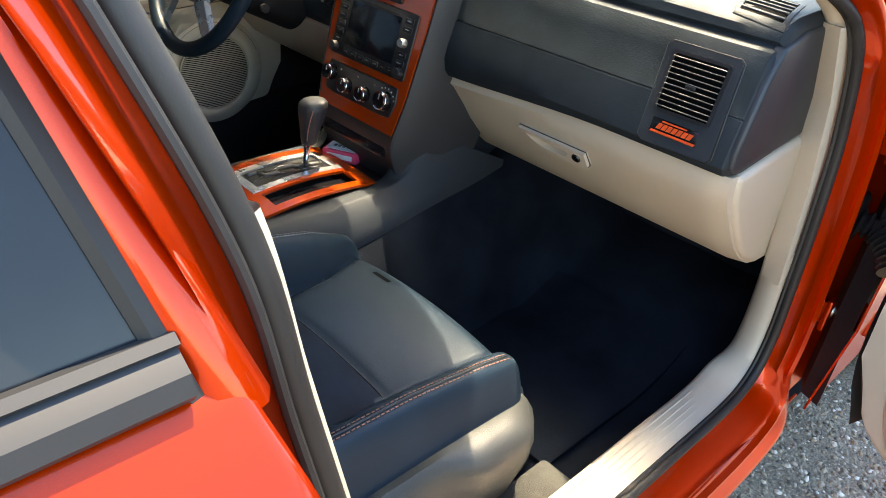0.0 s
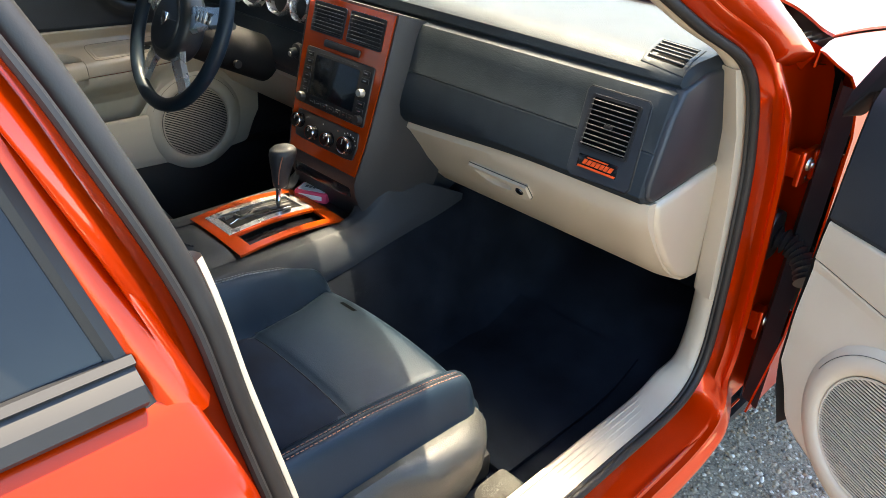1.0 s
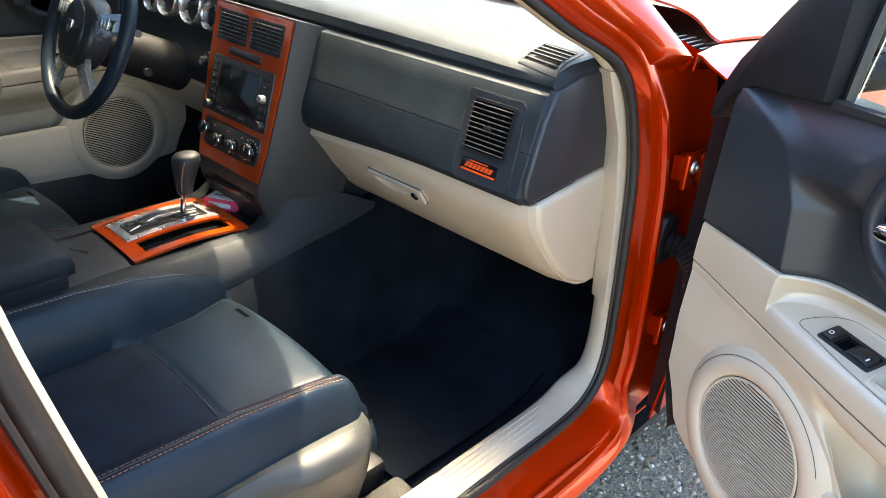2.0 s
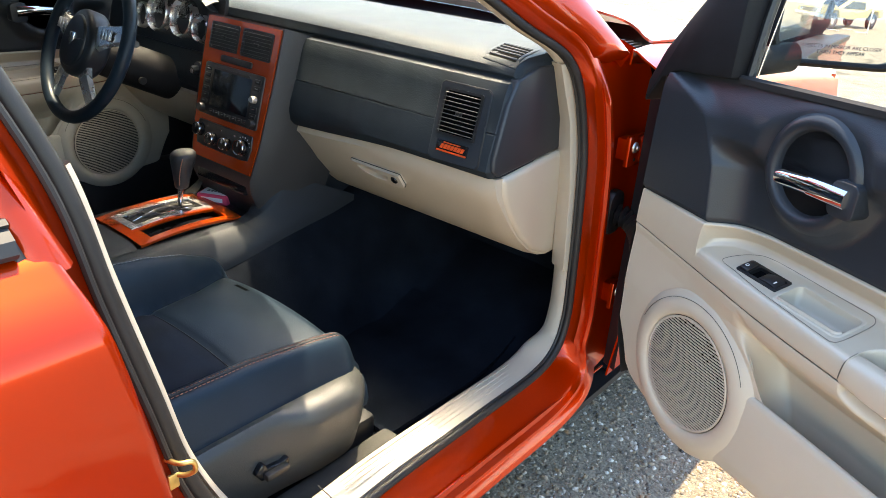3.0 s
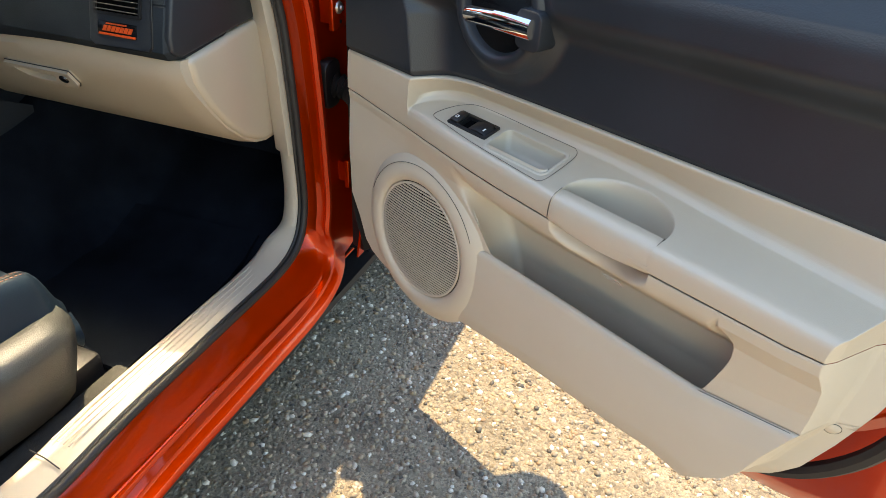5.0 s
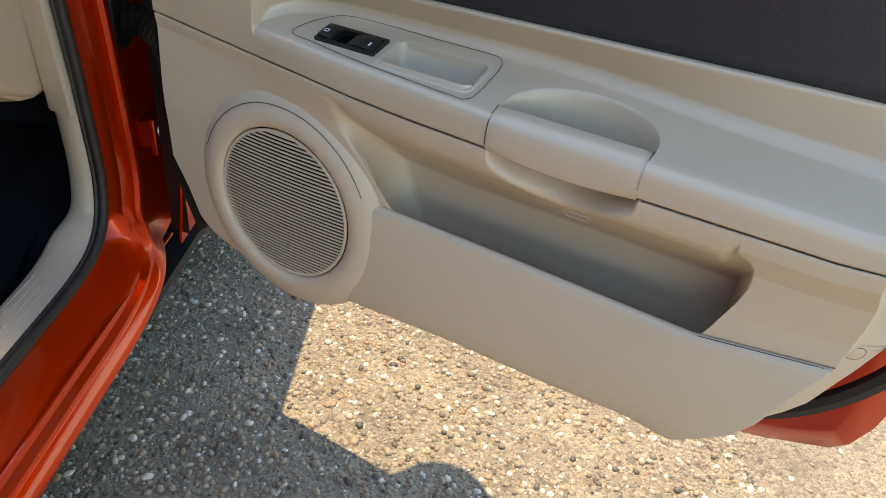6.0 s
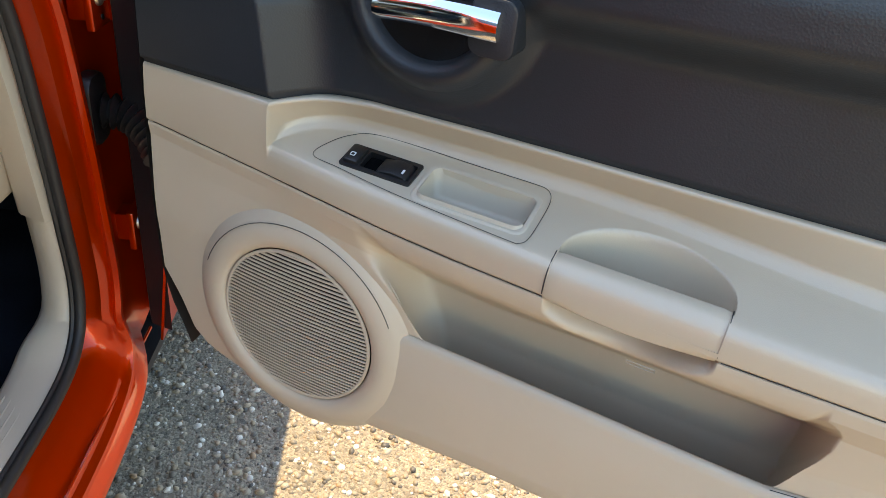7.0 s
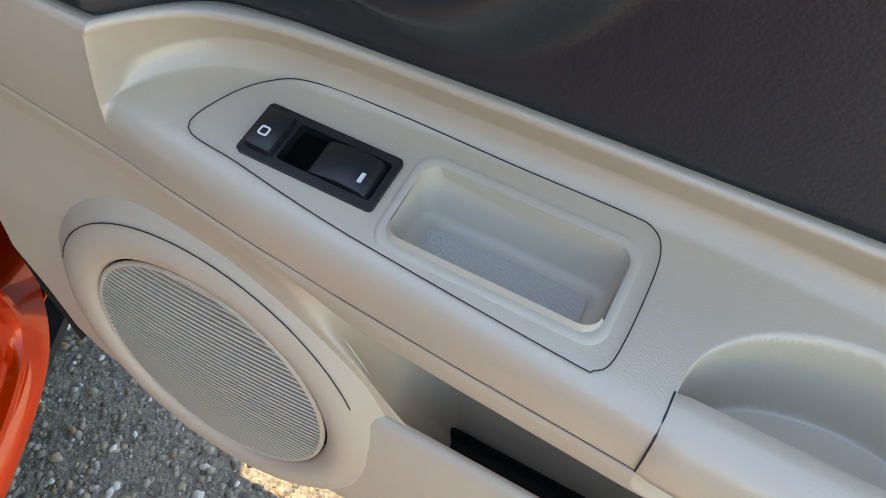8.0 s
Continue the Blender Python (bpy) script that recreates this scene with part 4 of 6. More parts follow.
def switch_panel(door):
    ol = spline([(0.318, -0.003, 0), (0.3225, -0.028, 0), (0.339, -0.049, 0), (0.364, -0.0575, 0), (0.413, -0.0595, 0), (0.483, -0.0585, 0), (0.544, -0.0585, 0), (0.560, -0.0565, 0), (0.568, -0.047, 0), (0.570, -0.023, 0), (0.569, 0.010, 0), (0.563, 0.0195, 0), (0.551, 0.0205, 0), (0.465, 0.015, 0), (0.411, 0.0105, 0), (0.355, 0.003, 0)], 5, True)
    part("panel_gap", Shape().tube(shelf_line([(p.x, p.y) for p in ol]), 0.00035, 6, True), GREY_SIDE, door)
    tilt = math.atan2(shelf_z(-0.036) - shelf_z(-0.004), 0.032)
    m = Matrix.Translation((0.391, 0.020, shelf_z(-0.020) + 0.0008)) @ pose(0, 0, 0, math.degrees(tilt), 0, 0)
    bez = ring(rounded(-0.042, 0.042, -0.0175, 0.0175, 0.003), rounded(-0.019, 0.038, -0.0125, 0.0125, 0.002), -0.006, 0.0016, "xy").move(m)
    b = part("switch_bezel", bez, BLACK, door, "matt black window switch bezel")
    # well floor coloured near black to deepen its shade
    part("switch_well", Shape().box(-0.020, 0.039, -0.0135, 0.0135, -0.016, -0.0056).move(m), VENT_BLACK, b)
    part("lock_button", Shape().box(-0.0395, -0.0215, -0.0135, 0.0135, -0.003, 0.006, 0.003).move(m), BLACK, b)
    rock = Shape().prism([(-0.003, -0.004), (0.000, 0.0005), (0.018, 0.0045), (0.032, 0.003), (0.037, -0.003), (0.037, -0.010), (-0.003, -0.010)], -0.0115, 0.0115, "xz", 0.0012).move(m)
    part("window_switch", rock, BLACK, b)
    part("switch_mark", Shape().box(0.0275, 0.0297, -0.0065, -0.0005, 0.0036, 0.0043).move(m), WHITE_PRINT, b)
    part("lock_mark", ring(rounded(-0.0345, -0.0285, -0.006, 0.000, 0.0015), rounded(-0.0335, -0.0295, -0.005, -0.001, 0.001), 0.0058, 0.0064, "xy").move(m), WHITE_PRINT, b)
    # storage tray
    rows = []
    for (d, inset) in ((-0.0008, -0.0045), (0.0008, -0.0035), (0.0010, -0.001), (0.0004, 0.0008), (-0.003, 0.002), (-0.021, 0.004), (-0.0245, 0.006), (-0.0255, 0.009), (-0.0256, 0.0125), (-0.0256, 0.022)):
        rows.append([(u, -n, shelf_z(n) * (1 if d > -0.001 else 0) + (shelf_z(-0.02) if d <= -0.001 else 0) + d) for u, n in rounded(0.4425 + inset, 0.5585 - inset, -0.0445 + inset, 0.0065 - inset, max(0.010 - inset * 0.3, 0.002))])
    t = Shape().grid(rows, close_u=True)
    t.f.append(tuple(range(len(t.v) - len(rows[0]), len(t.v))))
    tray = part("storage_tray", t, BEIGE_SMOOTH, door, "shallow beige storage tray", 50)
    part("tray_mat", Shape().prism(rounded(0.4545, 0.5465, 0.0055, 0.0325, 0.004), shelf_z(-0.02) - 0.0258, shelf_z(-0.02) - 0.0245, "xy"), BEIGE_TRAY, tray, "dotted rubber tray floor")


def grab_handle(door):
    rows = []
    zb = 0.8227 - 0.285 * 0.0335
    for k in range(25):
        u = 0.5985 + 0.1585 * k / 24
        e = 0.0 if 0 < k < 24 else 0.0012
        bow = 0.006 * math.sin(math.pi * k / 24)
        rows.append([(u, -0.004, 0.772), (u, -(0.004 + e), 0.790), (u, -(0.0085 + e), 0.812 - e), (u, -0.0095, 0.8185 - e), (u, -0.012, shelf_z(0.012) - e), (u, -0.018, shelf_z(0.018) - e), (u, -0.0235, shelf_z(0.0235) - 0.0006 - e), (u, -(0.0275 - e), zb - 0.0008), (u, -(0.0308 - e), zb - 0.0042), (u, -(0.0328 - e), zb - 0.0095), (u, -(0.0338 - e), zb - 0.016), (u, -(0.0345 - e), 0.7845 - bow * 0.3), (u, -(0.0335 - e), 0.7805 - bow), (u, -0.030, 0.7775 - bow), (u, -0.020, 0.775 - bow)])
    part("grab_handle", Shape().grid(rows, close_u=True, cap=True), BEIGE, door, "beige grab handle bridging the armrest", 40)
    for ua, ub in ((0.095, 0.598), (0.762, 0.968)):
        us = [ua + (ub - ua) * k / 60 for k in range(61)]
        part("panel_gap", Shape().tube([(max(u, front_edge(zcrease(u))), -(ncrease(u) - 0.0022), zcrease(u) - 0.0001) for u in us], 0.0004, 6), GREY_SIDE, door)
    for u in (0.5978, 0.7577):
        part("panel_gap", Shape().tube([(u, -0.011, shelf_z(0.011)), (u, -0.0235, shelf_z(0.0235) - 0.0006), (u, -0.0275, zb - 0.0008), (u, -0.0308, zb - 0.0042), (u, -0.0328, zb - 0.0095), (u, -0.0338, zb - 0.016), (u, -0.0345, 0.7845)], 0.0006, 6), GREY_SIDE, door)
    part("pocket_clip", ring(rounded(0.690, 0.718, -0.007, 0.007, 0.001, 2), rounded(0.6907, 0.7173, -0.0063, 0.0063, 0.001, 2), -0.0003, 0.0003, "xz").move(Matrix.Translation((-0.004, -0.0125, 0.730)) @ pose(0, 0, 0, 41, 0, 0)), BEIGE_TRAY, door)


def door_pull(door):
    cu, cz = 0.427, 1.010
    part("handle_bowl", Shape().lathe([(0.090, 0.024), (0.084, 0.016), (0.078, 0.011), (0.072, 0.0095), (0.066, 0.012), (0.062, 0.018), (0.060, 0.026)], 64, "y", (cu, 0, cz), 1.0), SLATE, door, "round charcoal rim of the handle bowl", 50)
    part("bowl_recess", Shape().lathe([(0.0605, 0.024), (0.0585, 0.034), (0.055, 0.046), (0.045, 0.054), (0.0001, 0.056)], 64, "y", (cu, 0, cz), 1.0), COVER, door, "deep black handle recess", 50)
    rows = []
    for k in range(25):
        t = k / 24
        u, z = 0.384 + 0.121 * t, 0.995 + 0.006 * t + 0.004 * math.sin(t * 3.14)
        hh = 0.0112 + 0.0015 * sm(0.1, 0.9, t) - 0.002 * (1 - sm(0.0, 0.05, t))
        yy = -0.002 - 0.007 * math.sin(t * 3.14)
        rows.append([(u, yy + 0.010, z - hh), (u, yy, z - hh), (u, yy - 0.004, z - hh * 0.6), (u, yy - 0.0055, z), (u, yy - 0.004, z + hh * 0.6), (u, yy, z + hh), (u, yy + 0.010, z + hh)])
    part("inner_handle", Shape().grid(rows, close_u=True, cap=True), CHROME, door, "bright chrome door pull", 50)
    part("handle_mount", Shape().prism(rounded(0.476, 0.520, 0.972, 1.024, 0.012), 0.001, 0.045, "xz", 0.003), SLATE, door)


def shell(door):
    """The painted door shell behind the trim."""
    rows = []
    for y, inset in ((0.084, 0.012), (0.086, 0.002), (0.092, 0.0), (0.105, -0.004), (0.115, 0.02), (0.155, 0.012), (0.172, 0.0), (0.182, 0.004), (0.190, 0.02)):
        bot = max(0.455 - (y - 0.078) * 1.15, 0.285) + inset
        q = sm(0.10, 0.165, y)
        f, r = 0.058 + inset * 0.6 - 0.04 * sm(0.08, 0.2, y), 1.10 - inset
        ol = [(f + 0.006, 1.05), (f, 0.95), (f - 0.002, 0.75), (f, 0.62), (f + 0.012, bot + 0.05), (f + 0.06, bot), (0.4, bot), (0.68, bot + 0.03 - 0.02 * q), (0.86, bot + 0.10 - 0.06 * q), (0.98, bot + 0.19 - 0.12 * q), (r - 0.045, bot + 0.29 - 0.15 * q), (r - 0.012, 0.82), (r, 0.95), (r, 1.05)]
        rows.append([(p.x, y, p.y) for p in spline([(a, b, 0) for a, b in ol], 4)])
    part("door_shell", Shape().grid(rows, cap=True), PAINT, door, "orange-red painted door shell", 40)
    part("inner_frame", Shape().grid([[(front_edge(z) - 0.010, 0.006, z), (front_edge(z) - 0.014, 0.03, z), (front_edge(z) - 0.020, 0.085, z)] for z in [0.47 + 0.61 * k / 20 for k in range(21)]]), RUBBER, door)
    part("shell_top", Shape().box(0.07, 1.09, 0.060, 0.185, 1.030, 1.052, 0.004), PAINT, door)
    pth = spline([(0.080, 0.030, 1.06), (0.074, 0.030, 0.9), (0.070, 0.030, 0.7), (0.074, 0.032, 0.58), (0.10, 0.045, 0.50), (0.16, 0.06, 0.478), (0.5, 0.066, 0.482), (0.8, 0.072, 0.500), (0.93, 0.080, 0.520), (1.02, 0.082, 0.615), (1.065, 0.082, 0.76), (1.08, 0.080, 0.9), (1.08, 0.080, 1.08)], 6)
    part("door_rubber", Shape().tube(pth, 0.011, 8), RUBBER, door, "black rubber door seal")
    part("window_wiper", Shape().grid([[(0.245 + 0.84 * k / 20, y, 1.1035 + 0.045 * (0.245 + 0.84 * k / 20) + dz) for y, dz in ((0.020, -0.014), (0.020, -0.005), (0.024, -0.001), (0.032, -0.002), (0.035, -0.014))] for k in range(21)], close_u=True, cap=True), RUBBER, door, "black window belt seal", 40)
    part("outer_belt", Shape().box(0.10, 1.09, 0.060, 0.196, 1.050, 1.078, 0.005), SATIN, door, "black outer window moulding")
    gl = part("window_glass", Shape().grid([[(0.252 + 0.82 * j / 6, 0.050 + 0.16 * (z - 1.1) + 0.2 * (z - 1.1) ** 2, z) for j in range(7)] for z in [1.09 + 0.33 * k / 6 for k in range(7)]]), GLASS, door, "clear raised door window", 60, 0.004)
    gl.visible_shadow = False
    # mirror corner cover and window frame
    cov = Shape().prism([(0.036, 1.022), (0.046, 1.030), (0.078, 1.074), (0.115, 1.094), (0.245, 1.106), (0.245, 1.30), (0.215, 1.29), (0.133, 1.195), (0.075, 1.125), (0.042, 1.065)], 0.004, 0.05, "xz", 0.006)
    part("mirror_cover", cov, COVER, door, "black plastic mirror corner cover")
    part("frame_post", Shape().tube([(0.252, 0.036, 1.10), (0.250, 0.048, 1.2), (0.248, 0.068, 1.31)], 0.008, 8), BLACK, door)
    part("window_frame", Shape().tube(spline([(0.075, 0.035, 1.07), (0.15, 0.05, 1.21), (0.28, 0.08, 1.335), (0.45, 0.11, 1.42), (0.70, 0.125, 1.455), (0.98, 0.12, 1.45), (1.06, 0.11, 1.40), (1.085, 0.07, 1.10)], 6), 0.016, 8), BLACK, door, "black window frame")


def mirror(door):
    """Door mirror with a slightly convex glass and its printed warning."""
    mm = Matrix.Translation((0.192, 0.287, 1.186)) @ pose(0, 0, 0, -1, 0, 61.6)
    shape = rounded(-0.116, 0.116, -0.068, 0.072, 0.050, 10)
    rows = []
    for y, s in ((0.004, 0.945), (-0.009, 0.975), (-0.012, 1.03), (-0.008, 1.10), (0.006, 1.15), (0.03, 1.17), (0.06, 1.13), (0.09, 0.98), (0.115, 0.72), (0.125, 0.3), (0.126, 0.01)):
        rows.append([(x * s, y, z * s) for x, z in shape])
    h = part("mirror_housing", Shape().grid(rows, close_u=True, cap=False).move(mm), COVER, door, "black door mirror housing", 50)
    bulge = 1.6
    gr = []
    for q in [1.0 - k / 12 for k in range(12)] + [0.02]:
        gr.append([(x * 0.955 * q, 0.002 - 0.0045 + ((x * 0.955 * q) ** 2 + (z * 0.955 * q) ** 2) / (2 * bulge), z * 0.955 * q) for x, z in shape])
    g = Shape().grid(gr, close_u=True)
    g.f.append(tuple(range(len(g.v) - len(shape), len(g.v))))
    part("mirror_glass", g.move(mm), MIRROR, h, "convex mirror glass with a printed warning", 80)
    arm = Shape().tube([(0.17, 0.04, 1.112), (0.150, 0.12, 1.112), (0.150, 0.22, 1.122)], [0.026, 0.022, 0.024], 16, flat=1.15)
    part("mirror_arm", arm, COVER, h)
    for txt, dz in (("OBJECTS IN MIRROR ARE CLOSER", -0.043), ("THAN THEY APPEAR", -0.0525)):
        cu = bpy.data.curves.new("mirror_text", "FONT")
        cu.body, cu.size, cu.align_x, cu.extrude = txt, 0.0089, "CENTER", 0.0
        cu.materials.append(GREY_PRINT)
        o = new("mirror_text", cu)
        me = bpy.data.meshes.new_from_object(o)
        bpy.data.objects.remove(o)
        for v in me.vertices:
            x, z = v.co.x, v.co.y + dz
            v.co = mm @ Vector((x, -0.0029 + (x * x + z * z) / (2 * bulge), z))
        o = new("mirror_text", me)
        o.parent = h


fdoor = thing("front_door", DOOR, "open orange-red front passenger door with beige and charcoal trim", "car door")
upper_trim(fdoor)
arm_trim(fdoor)
low_trim = lower_trim(fdoor)
# round screw plug near the rear end of the lower panel
spot = min(low_trim.data.vertices, key=lambda v: (v.co.x - 0.983) ** 2 + (v.co.z - 0.655) ** 2)
face_n = Vector((spot.normal.x, spot.normal.y, spot.normal.z))
if face_n.y > 0:
    face_n = -face_n
plug_m = Matrix.Translation(spot.co) @ Vector((0, -1, 0)).rotation_difference(face_n).to_matrix().to_4x4()
part("screw_plug", Shape().lathe([(0.0001, -0.0016), (0.0070, -0.0015), (0.0085, -0.0006), (0.009, 0.005)], 28, "y").move(plug_m), BEIGE_SMOOTH, fdoor, "small round beige screw plug")
part("panel_gap", Shape().tube([plug_m @ Vector((0.0092 * math.cos(2 * math.pi * k / 28), -0.0002, 0.0092 * math.sin(2 * math.pi * k / 28))) for k in range(28)], 0.0003, 6, True), GREY_SIDE, fdoor)
speaker(fdoor)
switch_panel(fdoor)
grab_handle(fdoor)
door_pull(fdoor)
shell(fdoor)
mirror(fdoor)

# driver's door trim, seen across the cabin
MIRRORED[0] = True
ddoor = thing("driver_door", pose(-0.720, 0.030, 0, 0, 0, -90), "closed driver's door with taupe trim and a chrome handle", "car door")
upper_trim(ddoor)
arm_trim(ddoor)
lower_trim(ddoor)
speaker(ddoor)
switch_panel(ddoor)
grab_handle(ddoor)
door_pull(ddoor)
MIRRORED[0] = False

# ---- dashboard ----
dash = thing("dashboard", I4, "two-tone dashboard, charcoal above and beige below", "dashboard")


def dash_profile(x):
    c = 0.008 * (1 - (x / 0.75) ** 2)
    e = 0.006 * sm(0.70, 0.75, abs(x))
    lowz = 0.838 + 0.022 * sm(0.10, 0.55, abs(x))
    return [(0.36, 1.055), (0.20, 1.072 + c), (0.05, 1.084 + c), (-0.08, 1.083 + c), (-0.14, 1.079 + c), (-0.165, 1.072 + c), (-0.178, 1.060 + c), (-0.181, 1.050), (-0.176, 1.044), (-0.180, 1.040), (-0.192, 1.036), (-0.200, 1.022), (-0.206, 1.005), (-0.222, 0.95), (-0.2235, 0.9475), (-0.221, 0.946), (-0.2245, 0.9435), (-0.238, 0.90), (-0.243, 0.875), (-0.240, lowz + 0.012), (-0.232, lowz), (-0.20, lowz - 0.006), (-0.12, lowz)]


rows = []
xs = [-0.75 + 1.5 * k / 60 for k in range(61)]
for x in xs:
    rows.append([(x, y, z) for y, z in dash_profile(x)])
# rounded right-hand end
for dx, sc in ((0.006, 0.006), (0.0085, 0.014)):
    rows.append([(0.75 + dx, y + sc * 0.9 if y < 0.1 else y, z - (sc if z > 1.03 else -sc * 0.3 if z < 0.9 else 0)) for y, z in dash_profile(0.75)])
part("upper_pad", Shape().grid(rows, cap=True), SLATE_TOP, dash, "charcoal grained dashboard pad, dusty in the sun", 32)


def low_profile(x):
    k = 0.4 * sm(0.73, 0.76, x)
    top = 0.836 + 0.022 * sm(0.10, 0.55, abs(x))
    return [(-0.18, top - 0.002), (-0.222 + 0.01 * k, top - 0.001), (-0.226 + 0.014 * k, top - 0.014), (-0.218 + 0.02 * k, 0.815), (-0.198 + 0.024 * k, 0.785), (-0.17 + 0.03 * k, 0.745), (-0.13 + 0.03 * k, 0.70), (-0.085 + 0.03 * k, 0.662), (-0.045 + 0.03 * k, 0.640), (0.0, 0.632), (0.12, 0.632)]


rows = []
for k in range(40):
    x = 0.155 + 0.605 * k / 39
    rows.append([(x, y, z) for y, z in low_profile(x)])
rows.append([(0.763, y + 0.02 if y < 0.0 else y, z + 0.004 if z < 0.8 else z) for y, z in low_profile(0.76)])
part("lower_panel", Shape().grid(rows, cap=True), BEIGE, dash, "beige grained lower dashboard with glove box", 35)
# end cap joining pad, beige panel and pillar
cap = Shape().prism([(-0.215, 0.862), (-0.236, 0.875), (-0.236, 0.90), (-0.205, 1.0), (-0.18, 1.045), (-0.12, 1.062), (0.02, 1.062), (0.02, 0.884), (-0.05, 0.877)], 0.742, 0.764, "yz", 0.006, 3)
part("end_cap", cap, SLATE, dash, "charcoal dashboard end cap")
cap2 = Shape().prism([(-0.206, 0.857), (-0.05, 0.874), (0.02, 0.880), (0.04, 0.80), (0.04, 0.634), (-0.018, 0.638), (-0.074, 0.666), (-0.125, 0.711), (-0.167, 0.764), (-0.196, 0.815)], 0.735, 0.770, "yz", 0.012, 4)
part("lower_end", cap2, BEIGE, dash, "beige lower dashboard end", 50)
# glove box pull and lock
gb = Matrix.Translation((0.428, -0.2015, 0.780)) @ pose(0, 0, 0, 33, 0, 0)
pull = part("glove_box_pull", Shape().plate([(-0.082, 0.018), (0.070, 0.018), (0.072, -0.014), (0.066, -0.022), (-0.02, -0.022), (-0.05, -0.014), (-0.07, 0.002)], [[(-0.066, 0.008), (-0.03, 0.011), (0.022, 0.009), (0.030, 0.0), (0.022, -0.012), (-0.015, -0.015), (-0.042, -0.010), (-0.058, 0.0)]], -0.005, 0.009).move(gb), BEIGE_SMOOTH, dash, "beige glove box pull")
gap = [(-0.083, 0.019), (0.071, 0.019), (0.0735, -0.014), (0.067, -0.0235), (-0.02, -0.0235), (-0.05, -0.0155), (-0.071, 0.001)]
part("panel_gap", Shape().tube([gb @ Vector((x, 0.0015, z)) for x, z in gap], 0.0010, 6, True), GREY_SIDE, pull)
part("lock", Shape().lathe([(0.0001, -0.008), (0.008, -0.008), (0.0095, -0.006), (0.0095, 0.006)], 20, "y").move(gb @ Matrix.Translation((0.05, 0, 0.0))), GLOSS_BLACK, pull, "black key lock")


def vent(parent, m, w, h, nslat, frame_mat, deep=0.03):
    """An air vent: frame, slats, tab and a near-black sheet as painted inner shade."""
    f = part("vent_frame", ring(rounded(-w / 2 - 0.005, w / 2 + 0.005, -h / 2 - 0.005, h / 2 + 0.005, 0.005), rounded(-w / 2, w / 2, -h / 2, h / 2, 0.003), 0.004, -0.004, "xz").move(m), frame_mat, parent)
    back = deep * 0.5 if deep > 0.01 else -0.0012
    part("vent_shade", Shape().box(-w / 2 - 0.001, w / 2 + 0.001, back, back + 0.001, -h / 2 - 0.001, h / 2 + 0.001).move(m), VENT_BLACK, f)
    for k in range(nslat):
        z = -h / 2 + h * (k + 0.5) / nslat
        part("slat", Shape().prism([(-0.0075, z - 0.0011), (-0.0078, z - 0.0001), (-0.0072, z + 0.0008), (back - 0.0002, z + 0.0002), (back - 0.0002, z - 0.0008)], -w / 2, w / 2, "yz").move(m), SEAT_PLASTIC, f)
    part("vent_tab", Shape().box(-0.008, 0.008, -0.008, -0.004, -0.0025, 0.0025, 0.001).move(m), BLACK, f)
    return f


vm = Matrix.Translation((0.667, -0.2240, 0.948)) @ pose(0, 0, 0, -15, 0, 0)
vp = part("vent_panel", Shape().plate([(-0.058, 0.0735), (0.050, 0.0735), (0.056, 0.069), (0.063, -0.068), (0.058, -0.0755), (-0.052, -0.0775), (-0.0605, -0.070), (-0.064, 0.067)], [rounded(-0.050, 0.043, -0.027, 0.062, 0.008)], -0.0025, 0.0005).move(vm), SLATE, dash, "charcoal side vent panel")
part("panel_gap", Shape().tube([vm @ Vector((x, -0.0008, z)) for x, z in [(-0.059, 0.075), (0.0505, 0.075), (0.0575, 0.0695), (0.0645, -0.069), (0.0585, -0.077), (-0.0525, -0.079), (-0.062, -0.0705), (-0.0655, 0.0675)]], 0.0012, 6, True), BLACK, vp)
vent(vp, vm @ Matrix.Translation((-0.0035, -0.003, 0.0175)), 0.086, 0.082, 10, BLACK, 0.008)
bd = vm @ Matrix.Translation((-0.005, -0.0032, -0.0495)) @ Matrix.Diagonal((0.88, 1, 0.80, 1))
part("badge", Shape().box(-0.045, 0.045, -0.001, 0.001, -0.014, 0.014, 0.0006).move(bd), GLOSS_BLACK, vp, "black badge with orange print")
for k, (x0, x1, z0, z1) in enumerate([(-0.026, 0.022, 0.0085, 0.0115), (-0.043, 0.043, -0.0135, -0.009)] + [(-0.034 + 0.0098 * i, -0.026 + 0.0098 * i, -0.0055, 0.006) for i in range(7)]):
    q = Shape().prism([(x0, z0), (x1, z0), (x1 + 0.4 * (z1 - z0), z1), (x0 + 0.4 * (z1 - z0), z1)], -0.0018, -0.001, "xz").move(bd)
    part("badge_bar", q, ORANGE, vp)
# demister vent on the pad
DV = [Vector((0.672, -0.160, 0)), Vector((0.648, -0.070, 0)), Vector((0.722, -0.080, 0)), Vector((0.740, -0.166, 0))]


def on_pad(p, lift):
    prof = dash_profile(p.x)[:8][::-1]
    return (p.x, p.y, lerp(prof, p.y) + lift)


def quad_at(a, b):
    """A point of the vent's outline, a across and b away."""
    return (DV[0] * (1 - b) + DV[1] * b) * (1 - a) + (DV[3] * (1 - b) + DV[2] * b) * a


def quad_ring(m, lift):
    c = [(m, m), (m, 1 - m), (1 - m, 1 - m), (1 - m, m)]
    out = []
    for (a0, b0), (a1, b1) in zip(c, c[1:] + c[:1]):
        out += [on_pad(quad_at(a0 + (a1 - a0) * k / 8, b0 + (b1 - b0) * k / 8), lift) for k in range(8)]
    return out


